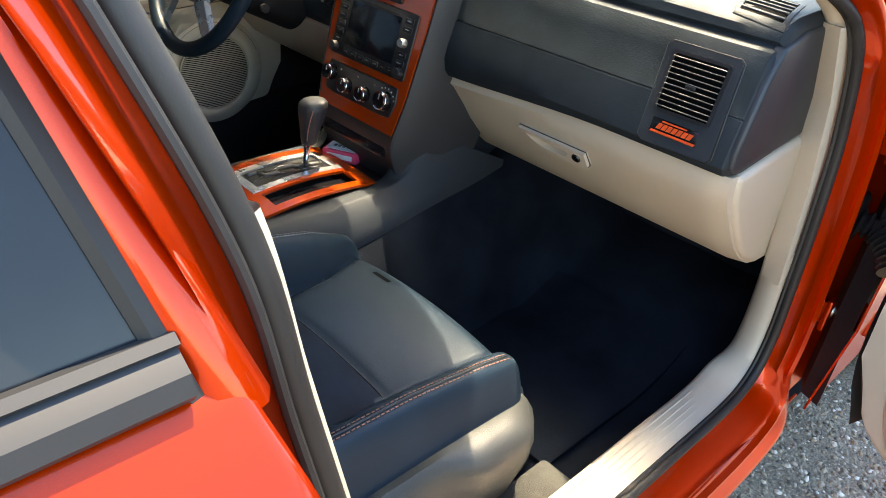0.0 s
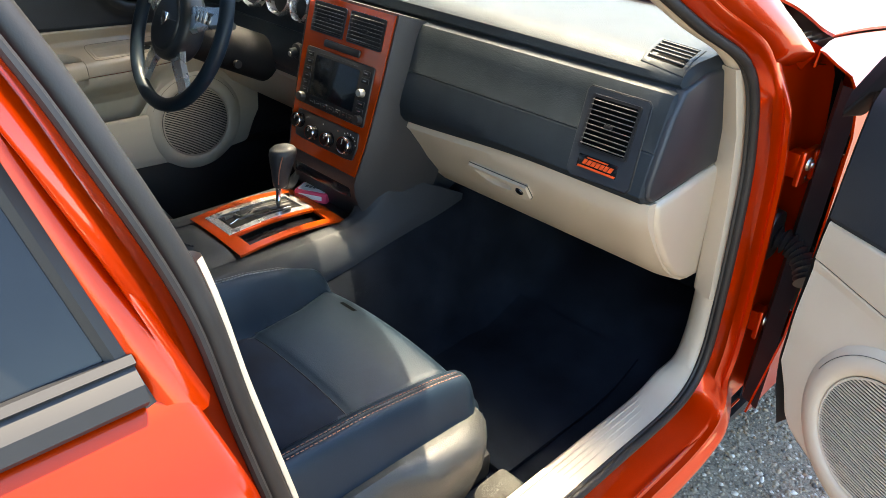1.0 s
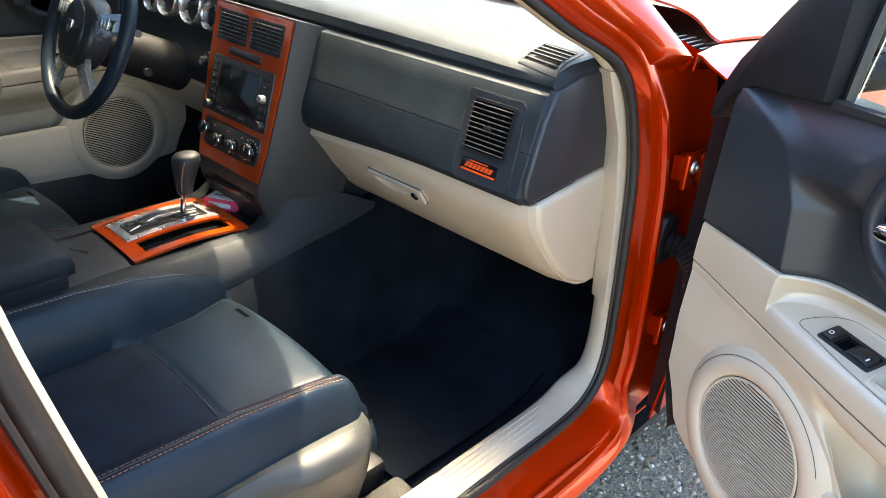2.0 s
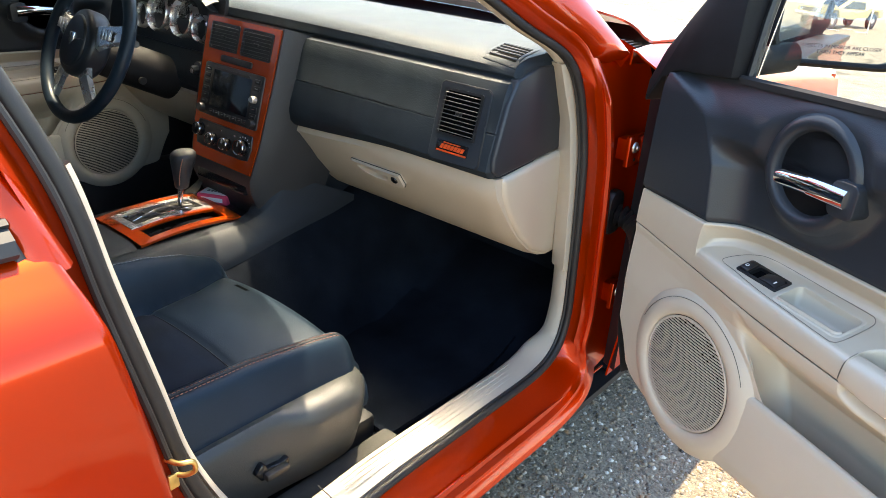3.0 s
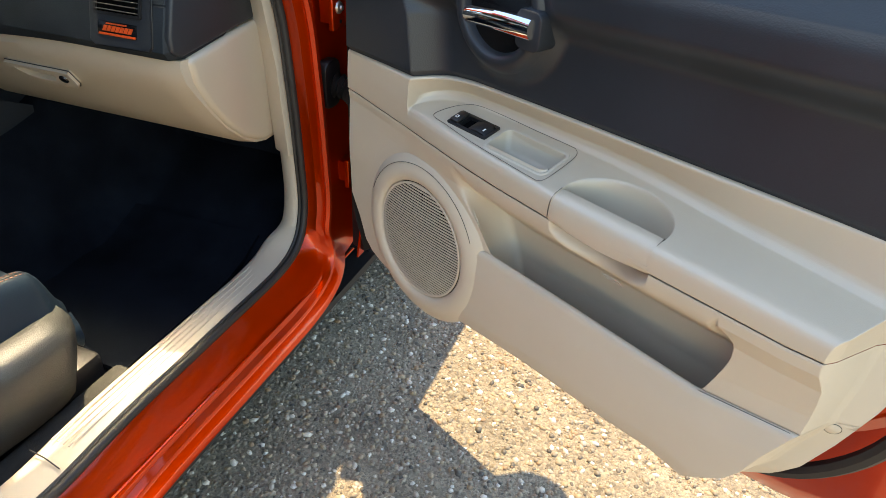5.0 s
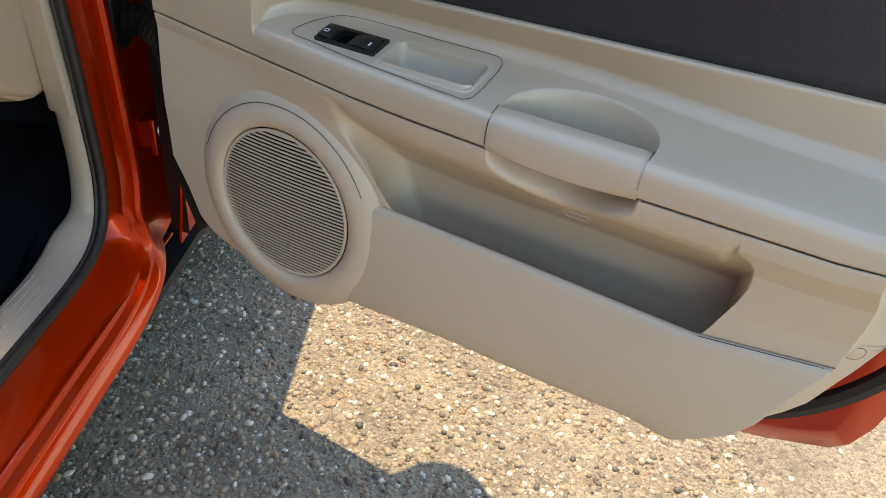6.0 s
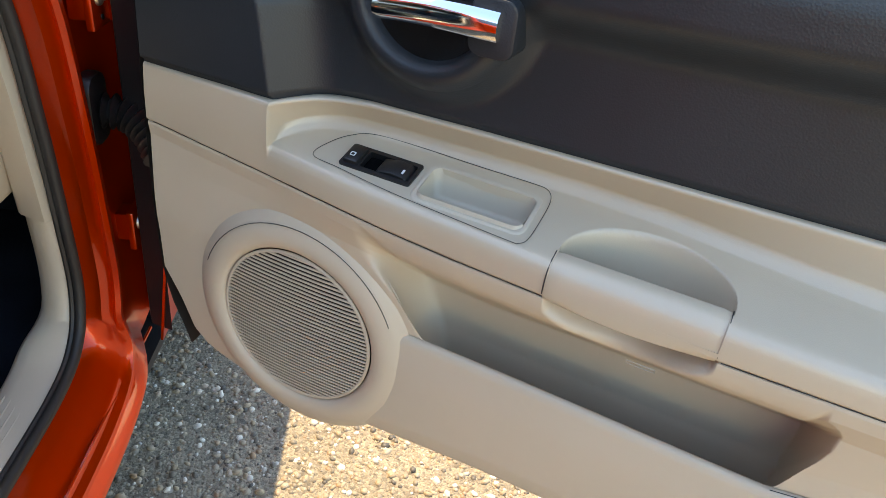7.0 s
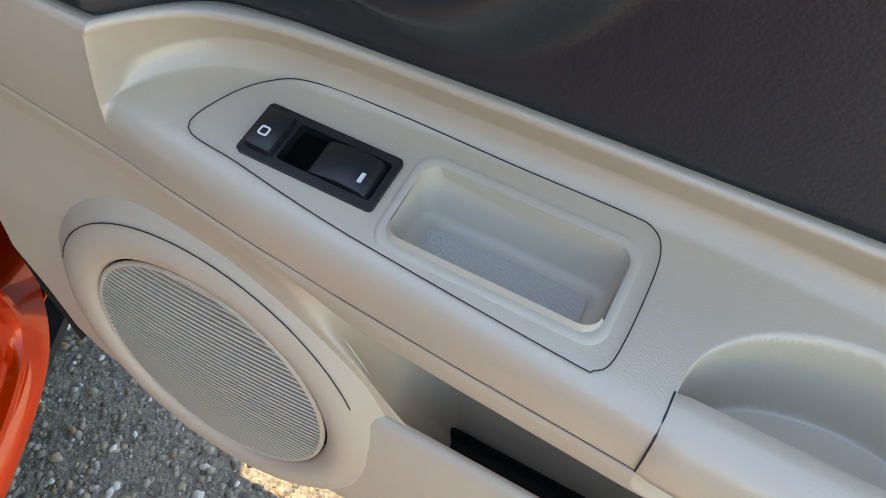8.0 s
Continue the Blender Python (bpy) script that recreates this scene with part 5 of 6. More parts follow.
dv = part("demister_vent", Shape().grid([quad_ring(-0.12, -0.003), quad_ring(-0.11, 0.0015), quad_ring(-0.08, 0.0022), quad_ring(-0.01, 0.0020), quad_ring(0.0, 0.0005)], close_u=True), SLATE_TOP, dash, "four-sided demister vent with slats", 30)
# flat near-black sheet on the pad, shade of an opening that isn't cut
part("vent_shade", Shape().grid([quad_ring(0.0, 0.0006), quad_ring(0.25, 0.0006), quad_ring(0.49, 0.0006)], close_u=True), VENT_BLACK, dv)
for k in range(5):
    t = 0.10 + 0.80 * k / 4
    pts = [quad_at(j / 6, t) for j in range(7)]
    part("slat", Shape().grid([[on_pad(p + Vector((0, -0.0016, 0)), 0.0010), on_pad(p + Vector((0, -0.0014, 0)), 0.0028), on_pad(p + Vector((0, 0.0014, 0)), 0.0034), on_pad(p + Vector((0, 0.0016, 0)), 0.0010)] for p in pts], close_u=True, cap=True), SLATE_TOP, dv)

# ---- centre stack ----
stack = thing("center_stack", Matrix.Translation((0.006, -0.288, 0.885)) @ pose(0, 0, 0, -15.5, 0, 0) @ Matrix.Diagonal((1.12, 1, 1, 1)), "orange lacquered centre stack with radio and climate controls", "center stack")
out_l = [(-0.128, 0.175), (0.128, 0.175), (0.126, 0.05), (0.118, -0.10), (0.108, -0.172), (-0.108, -0.172), (-0.118, -0.10), (-0.126, 0.05)]
part("bezel", Shape().plate(out_l, [rounded(-0.107, -0.008, 0.099, 0.161, 0.004), rounded(0.008, 0.107, 0.099, 0.161, 0.004)], -0.004, 0.05), PAINT_TRIM, stack, "glossy orange stack bezel")
rows = []
for k in range(20):
    z = -0.32 + 0.50 * k / 19
    sh = max(0.0, -0.20 - z) * 0.75
    w = lerp([(-0.44, 0.114), (-0.38, 0.108), (-0.20, 0.106), (-0.17, 0.110), (-0.1, 0.120), (0.05, 0.128), (0.18, 0.131)], z)
    rows.append([(w - 0.004, sh, z), (w + 0.003, sh - 0.002, z), (w + 0.008, sh + 0.004, z), (w + 0.016, sh + 0.05, z), (w + 0.034, sh + 0.12, z), (w + 0.040, sh + 0.20, z), (-w - 0.052, sh + 0.20, z), (-w - 0.05, sh + 0.12, z), (-w - 0.030, sh + 0.05, z), (-w - 0.012, sh + 0.004, z), (-w - 0.004, sh - 0.002, z), (-w + 0.004, sh, z)])
part("side_panel", Shape().grid(rows, close_u=True, cap=True), GREY_SIDE, stack, "dark taupe stack side panels", 40)
for sx in (-1, 1):
    vent(stack, Matrix.Translation((sx * 0.0575, -0.0015, 0.130)), 0.094, 0.056, 7, BLACK, 0.024)
part("hazard_bar", Shape().prism(rounded(-0.055, 0.055, 0.072, 0.088, 0.005), -0.009, 0.0, "xz", 0.002), BLACK, stack, "black switch bar")
radio = part("radio", Shape().prism(rounded(-0.106, 0.106, -0.064, 0.064, 0.006), -0.008, 0.02, "xz", 0.002), BLACK, stack, "black navigation radio with a dark screen")
part("radio_screen", Shape().prism(rounded(-0.070, 0.068, -0.040, 0.050, 0.003), -0.0088, -0.004, "xz", 0.0006), SCREEN, radio, "dark glossy screen")
part("disc_slot", Shape().box(-0.060, 0.060, -0.0095, -0.008, 0.0525, 0.0555), GREY_SIDE, radio)
for sx in (-1, 1):
    for k in range(6):
        z = 0.048 - 0.016 * k
        if sx == 1 and k in (2, 3):
            continue
        part("button", Shape().box(sx * 0.088 - 0.011, sx * 0.088 + 0.011, -0.0105, -0.008, z - 0.0055, z + 0.0055, 0.0012), BLACK, radio)
        part("button_mark", Shape().box(sx * 0.088 - 0.005, sx * 0.088 + 0.005, -0.0109, -0.0103, z - 0.0008, z + 0.0008), SILVER, radio)
for k in range(7):
    part("button", Shape().box(-0.066 + 0.021 * k, -0.048 + 0.021 * k, -0.0105, -0.008, -0.057, -0.047, 0.0012), BLACK, radio)
    part("button_mark", Shape().box(-0.061 + 0.021 * k, -0.053 + 0.021 * k, -0.0109, -0.0103, -0.0525, -0.0515), SILVER, radio)
part("tuning_knob", Shape().lathe([(0.0001, -0.020), (0.007, -0.020), (0.0085, -0.017), (0.009, -0.008)], 24, "y", (0.086, 0, 0.006)), STEEL, radio, "silver tuning knob")
for x in (-0.092, 0.092):
    part("knob", Shape().lathe([(0.0001, -0.020), (0.009, -0.020), (0.010, -0.017), (0.0105, -0.008)], 24, "y", (x, 0, -0.050)), BLACK, radio)
clim = part("climate_panel", Shape().prism([(-0.098, -0.079), (0.098, -0.079), (0.102, -0.110), (0.094, -0.140), (0.070, -0.143), (-0.070, -0.143), (-0.094, -0.140), (-0.102, -0.110)], -0.008, 0.0, "xz", 0.003), BLACK, stack, "black climate control panel")
for x, z, r in ((-0.086, -0.104, 0.0175), (-0.035, -0.118, 0.0165), (0.017, -0.118, 0.0165), (0.073, -0.112, 0.0205)):
    k = part("climate_knob", Shape().lathe([(0.0001, -0.024), (r * 0.72, -0.024), (r * 0.82, -0.021), (r * 0.86, -0.010), (r, -0.008)], 28, "y", (x, 0, z)), GLOSS_BLACK, clim, "black rotary knob with a chrome rim")
    part("knob_rim", Shape().tube([(x + r * 0.84 * math.cos(a * 0.262), -0.0215, z + r * 0.84 * math.sin(a * 0.262)) for a in range(24)], 0.0012, 6, True), CHROME, k)
    part("knob_mark", Shape().box(x - 0.001, x + 0.001, -0.0248, -0.024, z + 0.002, z + r * 0.65), SILVER, k)
for k in range(6):
    a = 0.30 + k * 0.36
    part("dial_mark", Shape().box(0.073 + 0.0255 * math.cos(a) - 0.0015, 0.073 + 0.0255 * math.cos(a) + 0.0015, -0.0086, -0.008, -0.112 + 0.0255 * math.sin(a) - 0.0015, -0.112 + 0.0255 * math.sin(a) + 0.0015), SILVER, clim)
for x in (-0.06, -0.01, 0.04):
    part("dial_mark", Shape().box(x - 0.003, x + 0.003, -0.0086, -0.008, -0.0925, -0.0895), SILVER, clim)
# drawer below the stack
part("ashtray_door", Shape().prism([(-0.098, -0.176), (0.098, -0.176), (0.090, -0.225), (-0.090, -0.225)], 0.006, 0.03, "xz", 0.004), GLOSS_BLACK, stack, "gloss black ashtray door")
part("ashtray_pull", Shape().box(-0.040, 0.045, 0.002, 0.006, -0.194, -0.190, 0.001), CHROME, stack, "thin chrome pull")

# ---- instrument cluster and column ----
clus = thing("instrument_cluster", I4, "black instrument cluster with silver-ringed gauges", "instrument cluster")
rows = []
for k in range(25):
    x = -0.64 + 0.46 * k / 24
    e = 1 - abs((k - 12) / 12) ** 4
    rows.append([(x, 0.05, 1.07), (x, -0.10, 1.075 + 0.045 * e), (x, -0.20, 1.075 + 0.05 * e), (x, -0.225, 1.068 + 0.045 * e), (x, -0.215, 1.058 + 0.038 * e), (x, -0.17, 1.045 + 0.035 * e)])
part("cluster_hood", Shape().grid(rows, cap=False), SLATE_TOP, clus, "charcoal cluster hood", 50, 0.004)
part("cluster_panel", Shape().grid([[(x, -0.185 - 0.035 * (1.06 - z) / 0.2, z) for x in (-0.70, -0.4, -0.15)] for z in (0.84, 0.95, 1.085)]), BLACK, clus, "", 50, 0.01)
for x, z, r in ((-0.225, 1.005, 0.036), (-0.312, 1.022, 0.052), (-0.430, 1.022, 0.052), (-0.52, 1.005, 0.036)):
    gm = Matrix.Translation((x, -0.215, z)) @ pose(0, 0, 0, -14, 0, 0)
    gg = part("gauge_ring", Shape().lathe([(r, 0.03), (r, -0.004), (r - 0.003, -0.010), (r - 0.006, -0.006), (r - 0.0075, 0.014)], 48, "y").move(gm), SILVER, clus, "satin silver gauge ring", 50)
    part("gauge_face", Shape().lathe([(0.0001, 0.014), (r - 0.0065, 0.014), (r - 0.0065, 0.016)], 40, "y").move(gm), GLOSS_BLACK, gg)
part("driver_lower_panel", Shape().grid([[(x, y, z) for x in (-0.72, -0.45, -0.14)] for y, z in ((-0.225, 0.842), (-0.235, 0.83), (-0.20, 0.77), (-0.14, 0.70), (-0.06, 0.65), (0.05, 0.63))]), BEIGE, clus, "taupe-beige lower dashboard", 50, 0.006)
part("driver_face", Shape().grid([[(x, -0.236 + 0.02 * (z - 0.84) / 0.1, z) for x in (-0.75, -0.5, -0.14)] for z in (0.84, 0.90, 0.97)]), SLATE, clus, "", 50, 0.006)
lk = part("light_switch", Shape().lathe([(0.0001, -0.022), (0.009, -0.022), (0.011, -0.018), (0.0115, -0.006), (0.020, -0.003), (0.021, 0.006)], 28, "y", (-0.215, -0.238, 0.905)), SLATE, clus, "round ignition surround")
part("key_slot", Shape().lathe([(0.0001, -0.0235), (0.006, -0.0235), (0.0065, -0.021)], 20, "y", (-0.215, -0.238, 0.903)), SILVER, lk)

wheel_m = Matrix.Translation((-0.375, -0.452, 0.966)) @ pose(0, 0, 0, -24, 0, 0)
wheel = thing("steering_wheel", wheel_m, "black leather steering wheel with silver spokes", "steering wheel")
rim = [(0.191 * math.cos(a), 0.0, 0.191 * math.sin(a)) for a in [2 * math.pi * k / 72 for k in range(72)]]
part("rim", Shape().tube(rim, 0.0165, 14, True), LEATHER, wheel, "black leather rim")
hubp = [(0.078 * math.cos(a) * (1 - 0.10 * math.sin(a)), 0.086 * math.sin(a) - 0.004) for a in [2 * math.pi * k / 36 for k in range(36)]]
part("hub", Shape().prism(hubp, -0.030, 0.03, "xz", 0.016, 4), SLATE, wheel, "charcoal airbag cover", 50)
part("hub_pad", Shape().prism([(x * 0.72, z * 0.78) for x, z in hubp], -0.036, -0.02, "xz", 0.006, 3), SLATE, wheel, "", 50)
part("hub_line", Shape().tube([(-0.056, -0.0362, 0.004), (0, -0.037, 0.001), (0.056, -0.0362, 0.004)], 0.001, 6), BLACK, wheel)
em = part("emblem", Shape().prism([(-0.013, 0.016), (0.013, 0.016), (0.012, -0.004), (0.0, -0.017), (-0.012, -0.004)], -0.040, -0.034, "xz", 0.001), CHROME, wheel, "small chrome emblem plate")
part("emblem_bar", Shape().box(-0.0015, 0.0015, -0.0408, -0.0398, -0.012, 0.013), BLACK, em)
for a, wd in ((16, 0.027), (164, 0.027), (-55, 0.021), (-125, 0.021)):
    ca, sa = math.cos(radians(a)), math.sin(radians(a))
    s = Shape()
    rows = []
    for r0, w0, y0 in ((0.062, wd * 1.25, -0.016), (0.11, wd, -0.014), (0.150, wd * 0.9, -0.006), (0.184, wd * 0.9, 0.0)):
        cx, cz = r0 * ca, r0 * sa
        rows.append([(cx - sa * w0, y0 + 0.012, cz + ca * w0), (cx - sa * w0 * 0.8, y0, cz + ca * w0 * 0.8), (cx + sa * w0 * 0.8, y0, cz - ca * w0 * 0.8), (cx + sa * w0, y0 + 0.012, cz - ca * w0)])
    s.grid(rows, close_u=True, cap=True)
    sp = part("spoke", s, SILVER, wheel, "satin silver spoke")
    if abs(sa) < 0.3:
        for k in (-1, 0, 1):
            part("spoke_button", Shape().box(ca * 0.118 + k * 0.015 - 0.0068, ca * 0.118 + k * 0.015 + 0.0068, -0.0185, -0.012, sa * 0.118 - 0.013, sa * 0.118 + 0.013, 0.002), SILVER, sp)
colm = thing("steering_column", wheel_m, "black plastic steering column shroud with stalks", "steering column")
rows = []
for y, w0, h0 in ((0.03, 0.045, 0.045), (0.05, 0.055, 0.052), (0.12, 0.058, 0.055), (0.25, 0.06, 0.058)):
    rows.append([(w0 * math.cos(a), y, h0 * math.sin(a) - 0.015) for a in [2 * math.pi * k / 20 for k in range(20)]])
part("shroud", Shape().grid(rows, close_u=True, cap=True), COVER, colm, "", 50)
part("stalk", Shape().tube([(0.055, 0.07, 0.03), (0.10, 0.06, 0.035), (0.135, 0.05, 0.035)], [0.006, 0.007, 0.009], 10), BLACK, colm)
part("stalk", Shape().tube([(-0.055, 0.07, -0.03), (-0.10, 0.06, -0.035), (-0.15, 0.05, -0.035)], [0.006, 0.007, 0.009], 10), BLACK, colm)
part("column_knob", Shape().lathe([(0.0001, -0.004), (0.007, -0.004), (0.009, 0.0), (0.010, 0.01)], 20, "x", (0.066, 0.13, -0.045)), BLACK, colm)

# ---- centre console ----
cons = thing("center_console", I4, "black centre console with orange shifter bezel and armrest", "console")
rows = []
for k in range(48):
    y = 0.16 - 1.36 * k / 47
    top = lerp([(-1.2, 0.600), (-0.65, 0.602), (-0.60, 0.604), (-0.38, 0.604), (-0.34, 0.602), (-0.30, 0.606), (-0.265, 0.645), (-0.24, 0.70), (-0.2, 0.735), (-0.1, 0.75)], y)
    w0 = lerp([(-1.2, 0.115), (-0.6, 0.112), (-0.30, 0.112), (-0.20, 0.104), (0.16, 0.100)], y)
    wl = lerp([(-1.2, 0.150), (-0.6, 0.165), (-0.30, 0.172), (-0.16, 0.150), (0.16, 0.140)], y)
    dip = lerp([(-0.62, 0.0), (-0.61, 0.012), (-0.37, 0.012), (-0.355, 0.05), (-0.30, 0.085), (-0.24, 0.14), (-0.2, 0.17)], y)
    half = [(w0 - 0.014, top - dip), (w0 - 0.012, top), (w0, top), (w0 + 0.010, top - 0.006), (w0 + 0.024, top - 0.05), (wl - 0.004, 0.585), (wl, 0.53), (wl, 0.40)]
    rows.append([(-x, y, z) for x, z in half[::-1]] + [(0, y, top - dip)] + [(x, y, z) for x, z in half])
part("console_body", Shape().grid(rows), CONSOLE, cons, "charcoal plastic console body", 40)
top_c = spline([(0.114, -1.0, 0.606), (0.114, -0.45, 0.611), (0.114, -0.36, 0.613), (0.119, -0.322, 0.640), (0.126, -0.300, 0.722)], 8)
low_c = spline([(0.186, -1.0, 0.530), (0.190, -0.45, 0.548), (0.190, -0.31, 0.575), (0.190, -0.18, 0.600), (0.190, -0.055, 0.624)], 8)
for sx in (-1, 1):
    rows = []
    for a, b in zip(top_c, low_c):
        row = [Vector((a.x - 0.012, a.y, a.z - 0.003))]
        k = sm(-0.29, -0.35, a.y)
        edge = a + Vector((0.026, 0, -0.002)) * k + ((b - a) * 0.28 + Vector((0.010, 0, 0.006))) * (1 - k)
        for v in (0.0, 0.35, 0.75, 0.95):
            row.append(a * (1 - v) + edge * v)
        row.append(edge + Vector((0.001, 0, -0.0012)))
        for v in (0.08, 0.25, 0.5, 0.75, 1.0):
            p = edge * (1 - v) + b * v
            row.append(Vector((p.x + 0.006 * math.sin(math.pi * v), p.y, p.z + 0.004 * math.sin(math.pi * v))))
        row.append(Vector((b.x - 0.004, b.y, b.z - 0.05)))
        rows.append([(sx * q.x, q.y, q.z) for q in row])
    part("console_side", Shape().grid(rows), CONSOLE, cons, "smooth charcoal console side panel", 60)
# orange bezel, bowed along its length
rows = []
def bez_z(y):
    return 0.605 + 0.010 * math.sin((y + 0.615) / 0.265 * 3.14)
def strip_rows(a0, a1, y0, y1, lift, n=18):
    return [[(a0 * (1 - j / 6) + a1 * j / 6, y0 + (y1 - y0) * k / (n - 1), bez_z(y0 + (y1 - y0) * k / (n - 1)) + lift + 0.004 * (1 - ((a0 * (1 - j / 6) + a1 * j / 6) / 0.105) ** 2)) for j in range(7)] for k in range(n)]
bz = Shape()
for a0, a1, y0, y1 in ((-0.105, -0.078, -0.612, -0.352), (0.026, 0.036, -0.612, -0.352), (0.086, 0.105, -0.612, -0.352), (-0.078, 0.026, -0.612, -0.590), (-0.078, 0.026, -0.378, -0.352), (0.036, 0.086, -0.612, -0.578), (0.036, 0.086, -0.385, -0.352)):
    bz.grid(strip_rows(a0, a1, y0, y1, 0.006))
part("shifter_bezel", bz, PAINT_TRIM, cons, "glossy orange shifter bezel", 50, 0.006)
sg = Shape()
for a0, a1, y0, y1 in ((-0.078, -0.060, -0.590, -0.378), (0.010, 0.026, -0.590, -0.378), (-0.060, 0.010, -0.590, -0.572), (-0.060, 0.010, -0.396, -0.378)):
    sg.grid(strip_rows(a0, a1, y0, y1, 0.0085))
gp = part("gate_plate", sg, SILVER, cons, "bright chrome shift gate surround", 50, 0.004)
part("gate_inner", Shape().grid(strip_rows(-0.060, 0.010, -0.572, -0.396, 0.004)), COVER, gp, "dark shift gate", 50, 0.003)
gs = Shape().tube([(x, y, bez_z(y) + 0.0125) for x, y in [(-0.020, -0.41), (-0.020, -0.46), (-0.032, -0.465), (-0.032, -0.50), (-0.022, -0.505), (-0.022, -0.535), (-0.045, -0.54), (-0.045, -0.56)]], 0.0055, 8, flat=0.4)
part("gate_slot", gs, BLACK, gp)
part("gate_line", Shape().tube([(x, y, bez_z(y) + 0.0115) for x, y in [(-0.050, -0.565), (-0.050, -0.53), (-0.012, -0.52), (-0.006, -0.405), (-0.036, -0.402), (-0.042, -0.49), (-0.014, -0.565)]], 0.0014, 6, True), CHROME, gp)
part("coin_slot", Shape().grid(strip_rows(0.036, 0.086, -0.578, -0.385, -0.010)), GLOSS_BLACK, cons, "narrow black storage slot", 50, 0.003)
shf = thing("gear_shifter", I4, "grey leather gear knob on a chrome stem", "gear shifter")
part("stem", Shape().tube([(-0.020, -0.445, 0.60), (-0.020, -0.436, 0.66), (-0.020, -0.430, 0.69)], [0.006, 0.0065, 0.012], 14), CHROME, shf, "polished stem")
rows = []
for t, r0, dy in ((0.0, 0.0115, 0), (0.04, 0.0150, 0.0), (0.20, 0.0170, 0.001), (0.42, 0.0205, 0.004), (0.62, 0.0245, 0.007), (0.80, 0.0275, 0.010), (0.91, 0.0265, 0.011), (0.97, 0.0215, 0.012), (0.995, 0.013, 0.013), (1.0, 0.003, 0.014)):
    rows.append([(-0.020 + r0 * math.cos(a), -0.430 + dy + r0 * 1.15 * math.sin(a), 0.672 + 0.094 * t) for a in [2 * math.pi * k / 24 for k in range(24)]])
part("knob", Shape().grid(rows, close_u=True, cap=True), GREY_SIDE, shf, "dark grey leather knob", 50)
part("stitching", Shape().tube([(-0.0075, -0.4435, 0.685), (-0.0035, -0.4435, 0.710), (0.0015, -0.4405, 0.735), (0.0045, -0.4360, 0.752)], 0.0014, 6), THREAD, shf)
gum = thing("mint_tin", Matrix.Translation((-0.050, -0.318, 0.600)) @ pose(0, 0, 0, 0, 0, 28), "small pink and white mint pack in the console tray", "mint pack")
part("pack", Shape().box(-0.042, 0.042, -0.026, 0.026, 0.0, 0.026, 0.004), PINK, gum)
part("label", Shape().prism(rounded(-0.036, 0.036, -0.020, 0.020, 0.004), 0.0262, 0.0268, "xy"), WHITE_PRINT, gum, "white oval label")
for k in range(5):
    part("label_bar", Shape().box(-0.024 + 0.010 * k, -0.017 + 0.010 * k, -0.005, 0.006, 0.0268, 0.0273), GREY_PRINT, gum)
part("side_label", Shape().box(-0.03, 0.03, -0.0265, -0.026, 0.008, 0.019), WHITE_PRINT, gum)
part("tray_floor", Shape().box(-0.095, 0.095, -0.355, -0.22, 0.574, 0.599, 0.002), BLACK, cons, "black tray floor")
# rear of console: cover and armrest lid
part("rear_cover", Shape().grid([[(x, y, 0.612 + 0.018 * sm(-0.64, -0.76, y) - 0.02 * (abs(x) / 0.11) ** 6) for x in [-0.112 + 0.224 * j / 14 for j in range(15)]] for y in [-0.618 - 0.5 * k / 14 for k in range(15)]]), CONSOLE, cons, "charcoal console cover", 50, 0.004)
part("cover_trim", Shape().tube([(-0.012, -0.690, 0.624), (0.02, -0.668, 0.619)], 0.0018, 6), CHROME, cons)
lid = Shape()
rows = []
for y, z, s in ((-0.735, 0.640, 0.9), (-0.728, 0.650, 0.97), (-0.726, 0.664, 1.0), (-0.732, 0.674, 0.98), (-0.76, 0.680, 0.99), (-0.90, 0.684, 1.0), (-1.10, 0.684, 1.0)):
    rows.append([(-0.112 * s, y, 0.632), (-0.116 * s, y, z - 0.012), (-0.106 * s, y, z), (0, y, z + 0.004), (0.106 * s, y, z), (0.116 * s, y, z - 0.012), (0.112 * s, y, 0.632)])
lid.grid(rows)
part("armrest_lid", lid, CONSOLE, cons, "padded charcoal armrest lid", 50)
part("lid_front", Shape().box(-0.104, 0.104, -0.742, -0.728, 0.625, 0.655, 0.005), BLACK, cons)
part("box_side", Shape().box(-0.113, 0.113, -1.10, -0.74, 0.40, 0.636, 0.006), CONSOLE, cons)
bk = thing("seat_belt_buckle", Matrix.Translation((0.153, -0.845, 0.543)) @ pose(0, 0, 0, 12, 0, 10), "black seat belt buckle with a red release button", "belt buckle")
part("buckle_body", Shape().box(-0.012, 0.012, -0.024, 0.024, -0.10, 0.058, 0.005), BLACK, bk)
part("release_button", Shape().box(-0.008, 0.008, -0.018, 0.018, 0.056, 0.064, 0.002), RED_PLASTIC, bk)

# ---- seats ----
SX = 0.402
HALF = 0.268


def valley(y, side):
    """Where the middle of the cushion meets a bolster."""
    if side < 0:
        return lerp([(-1.1, 0.150), (-0.69, 0.140), (-0.58, 0.152), (-0.46, 0.190)], y)
    return lerp([(-1.1, 0.150), (-0.69, 0.166), (-0.46, 0.188)], y)


def half_width(y, side):
    """The cushion's half width; its inner front corner is well rounded."""
    if side < 0:
        return lerp([(-0.76, 0.268), (-0.66, 0.265), (-0.58, 0.257), (-0.52, 0.243), (-0.47, 0.224), (-0.45, 0.212)], y)
    return HALF - 0.027 * sm(-0.53, -0.45, y) ** 2


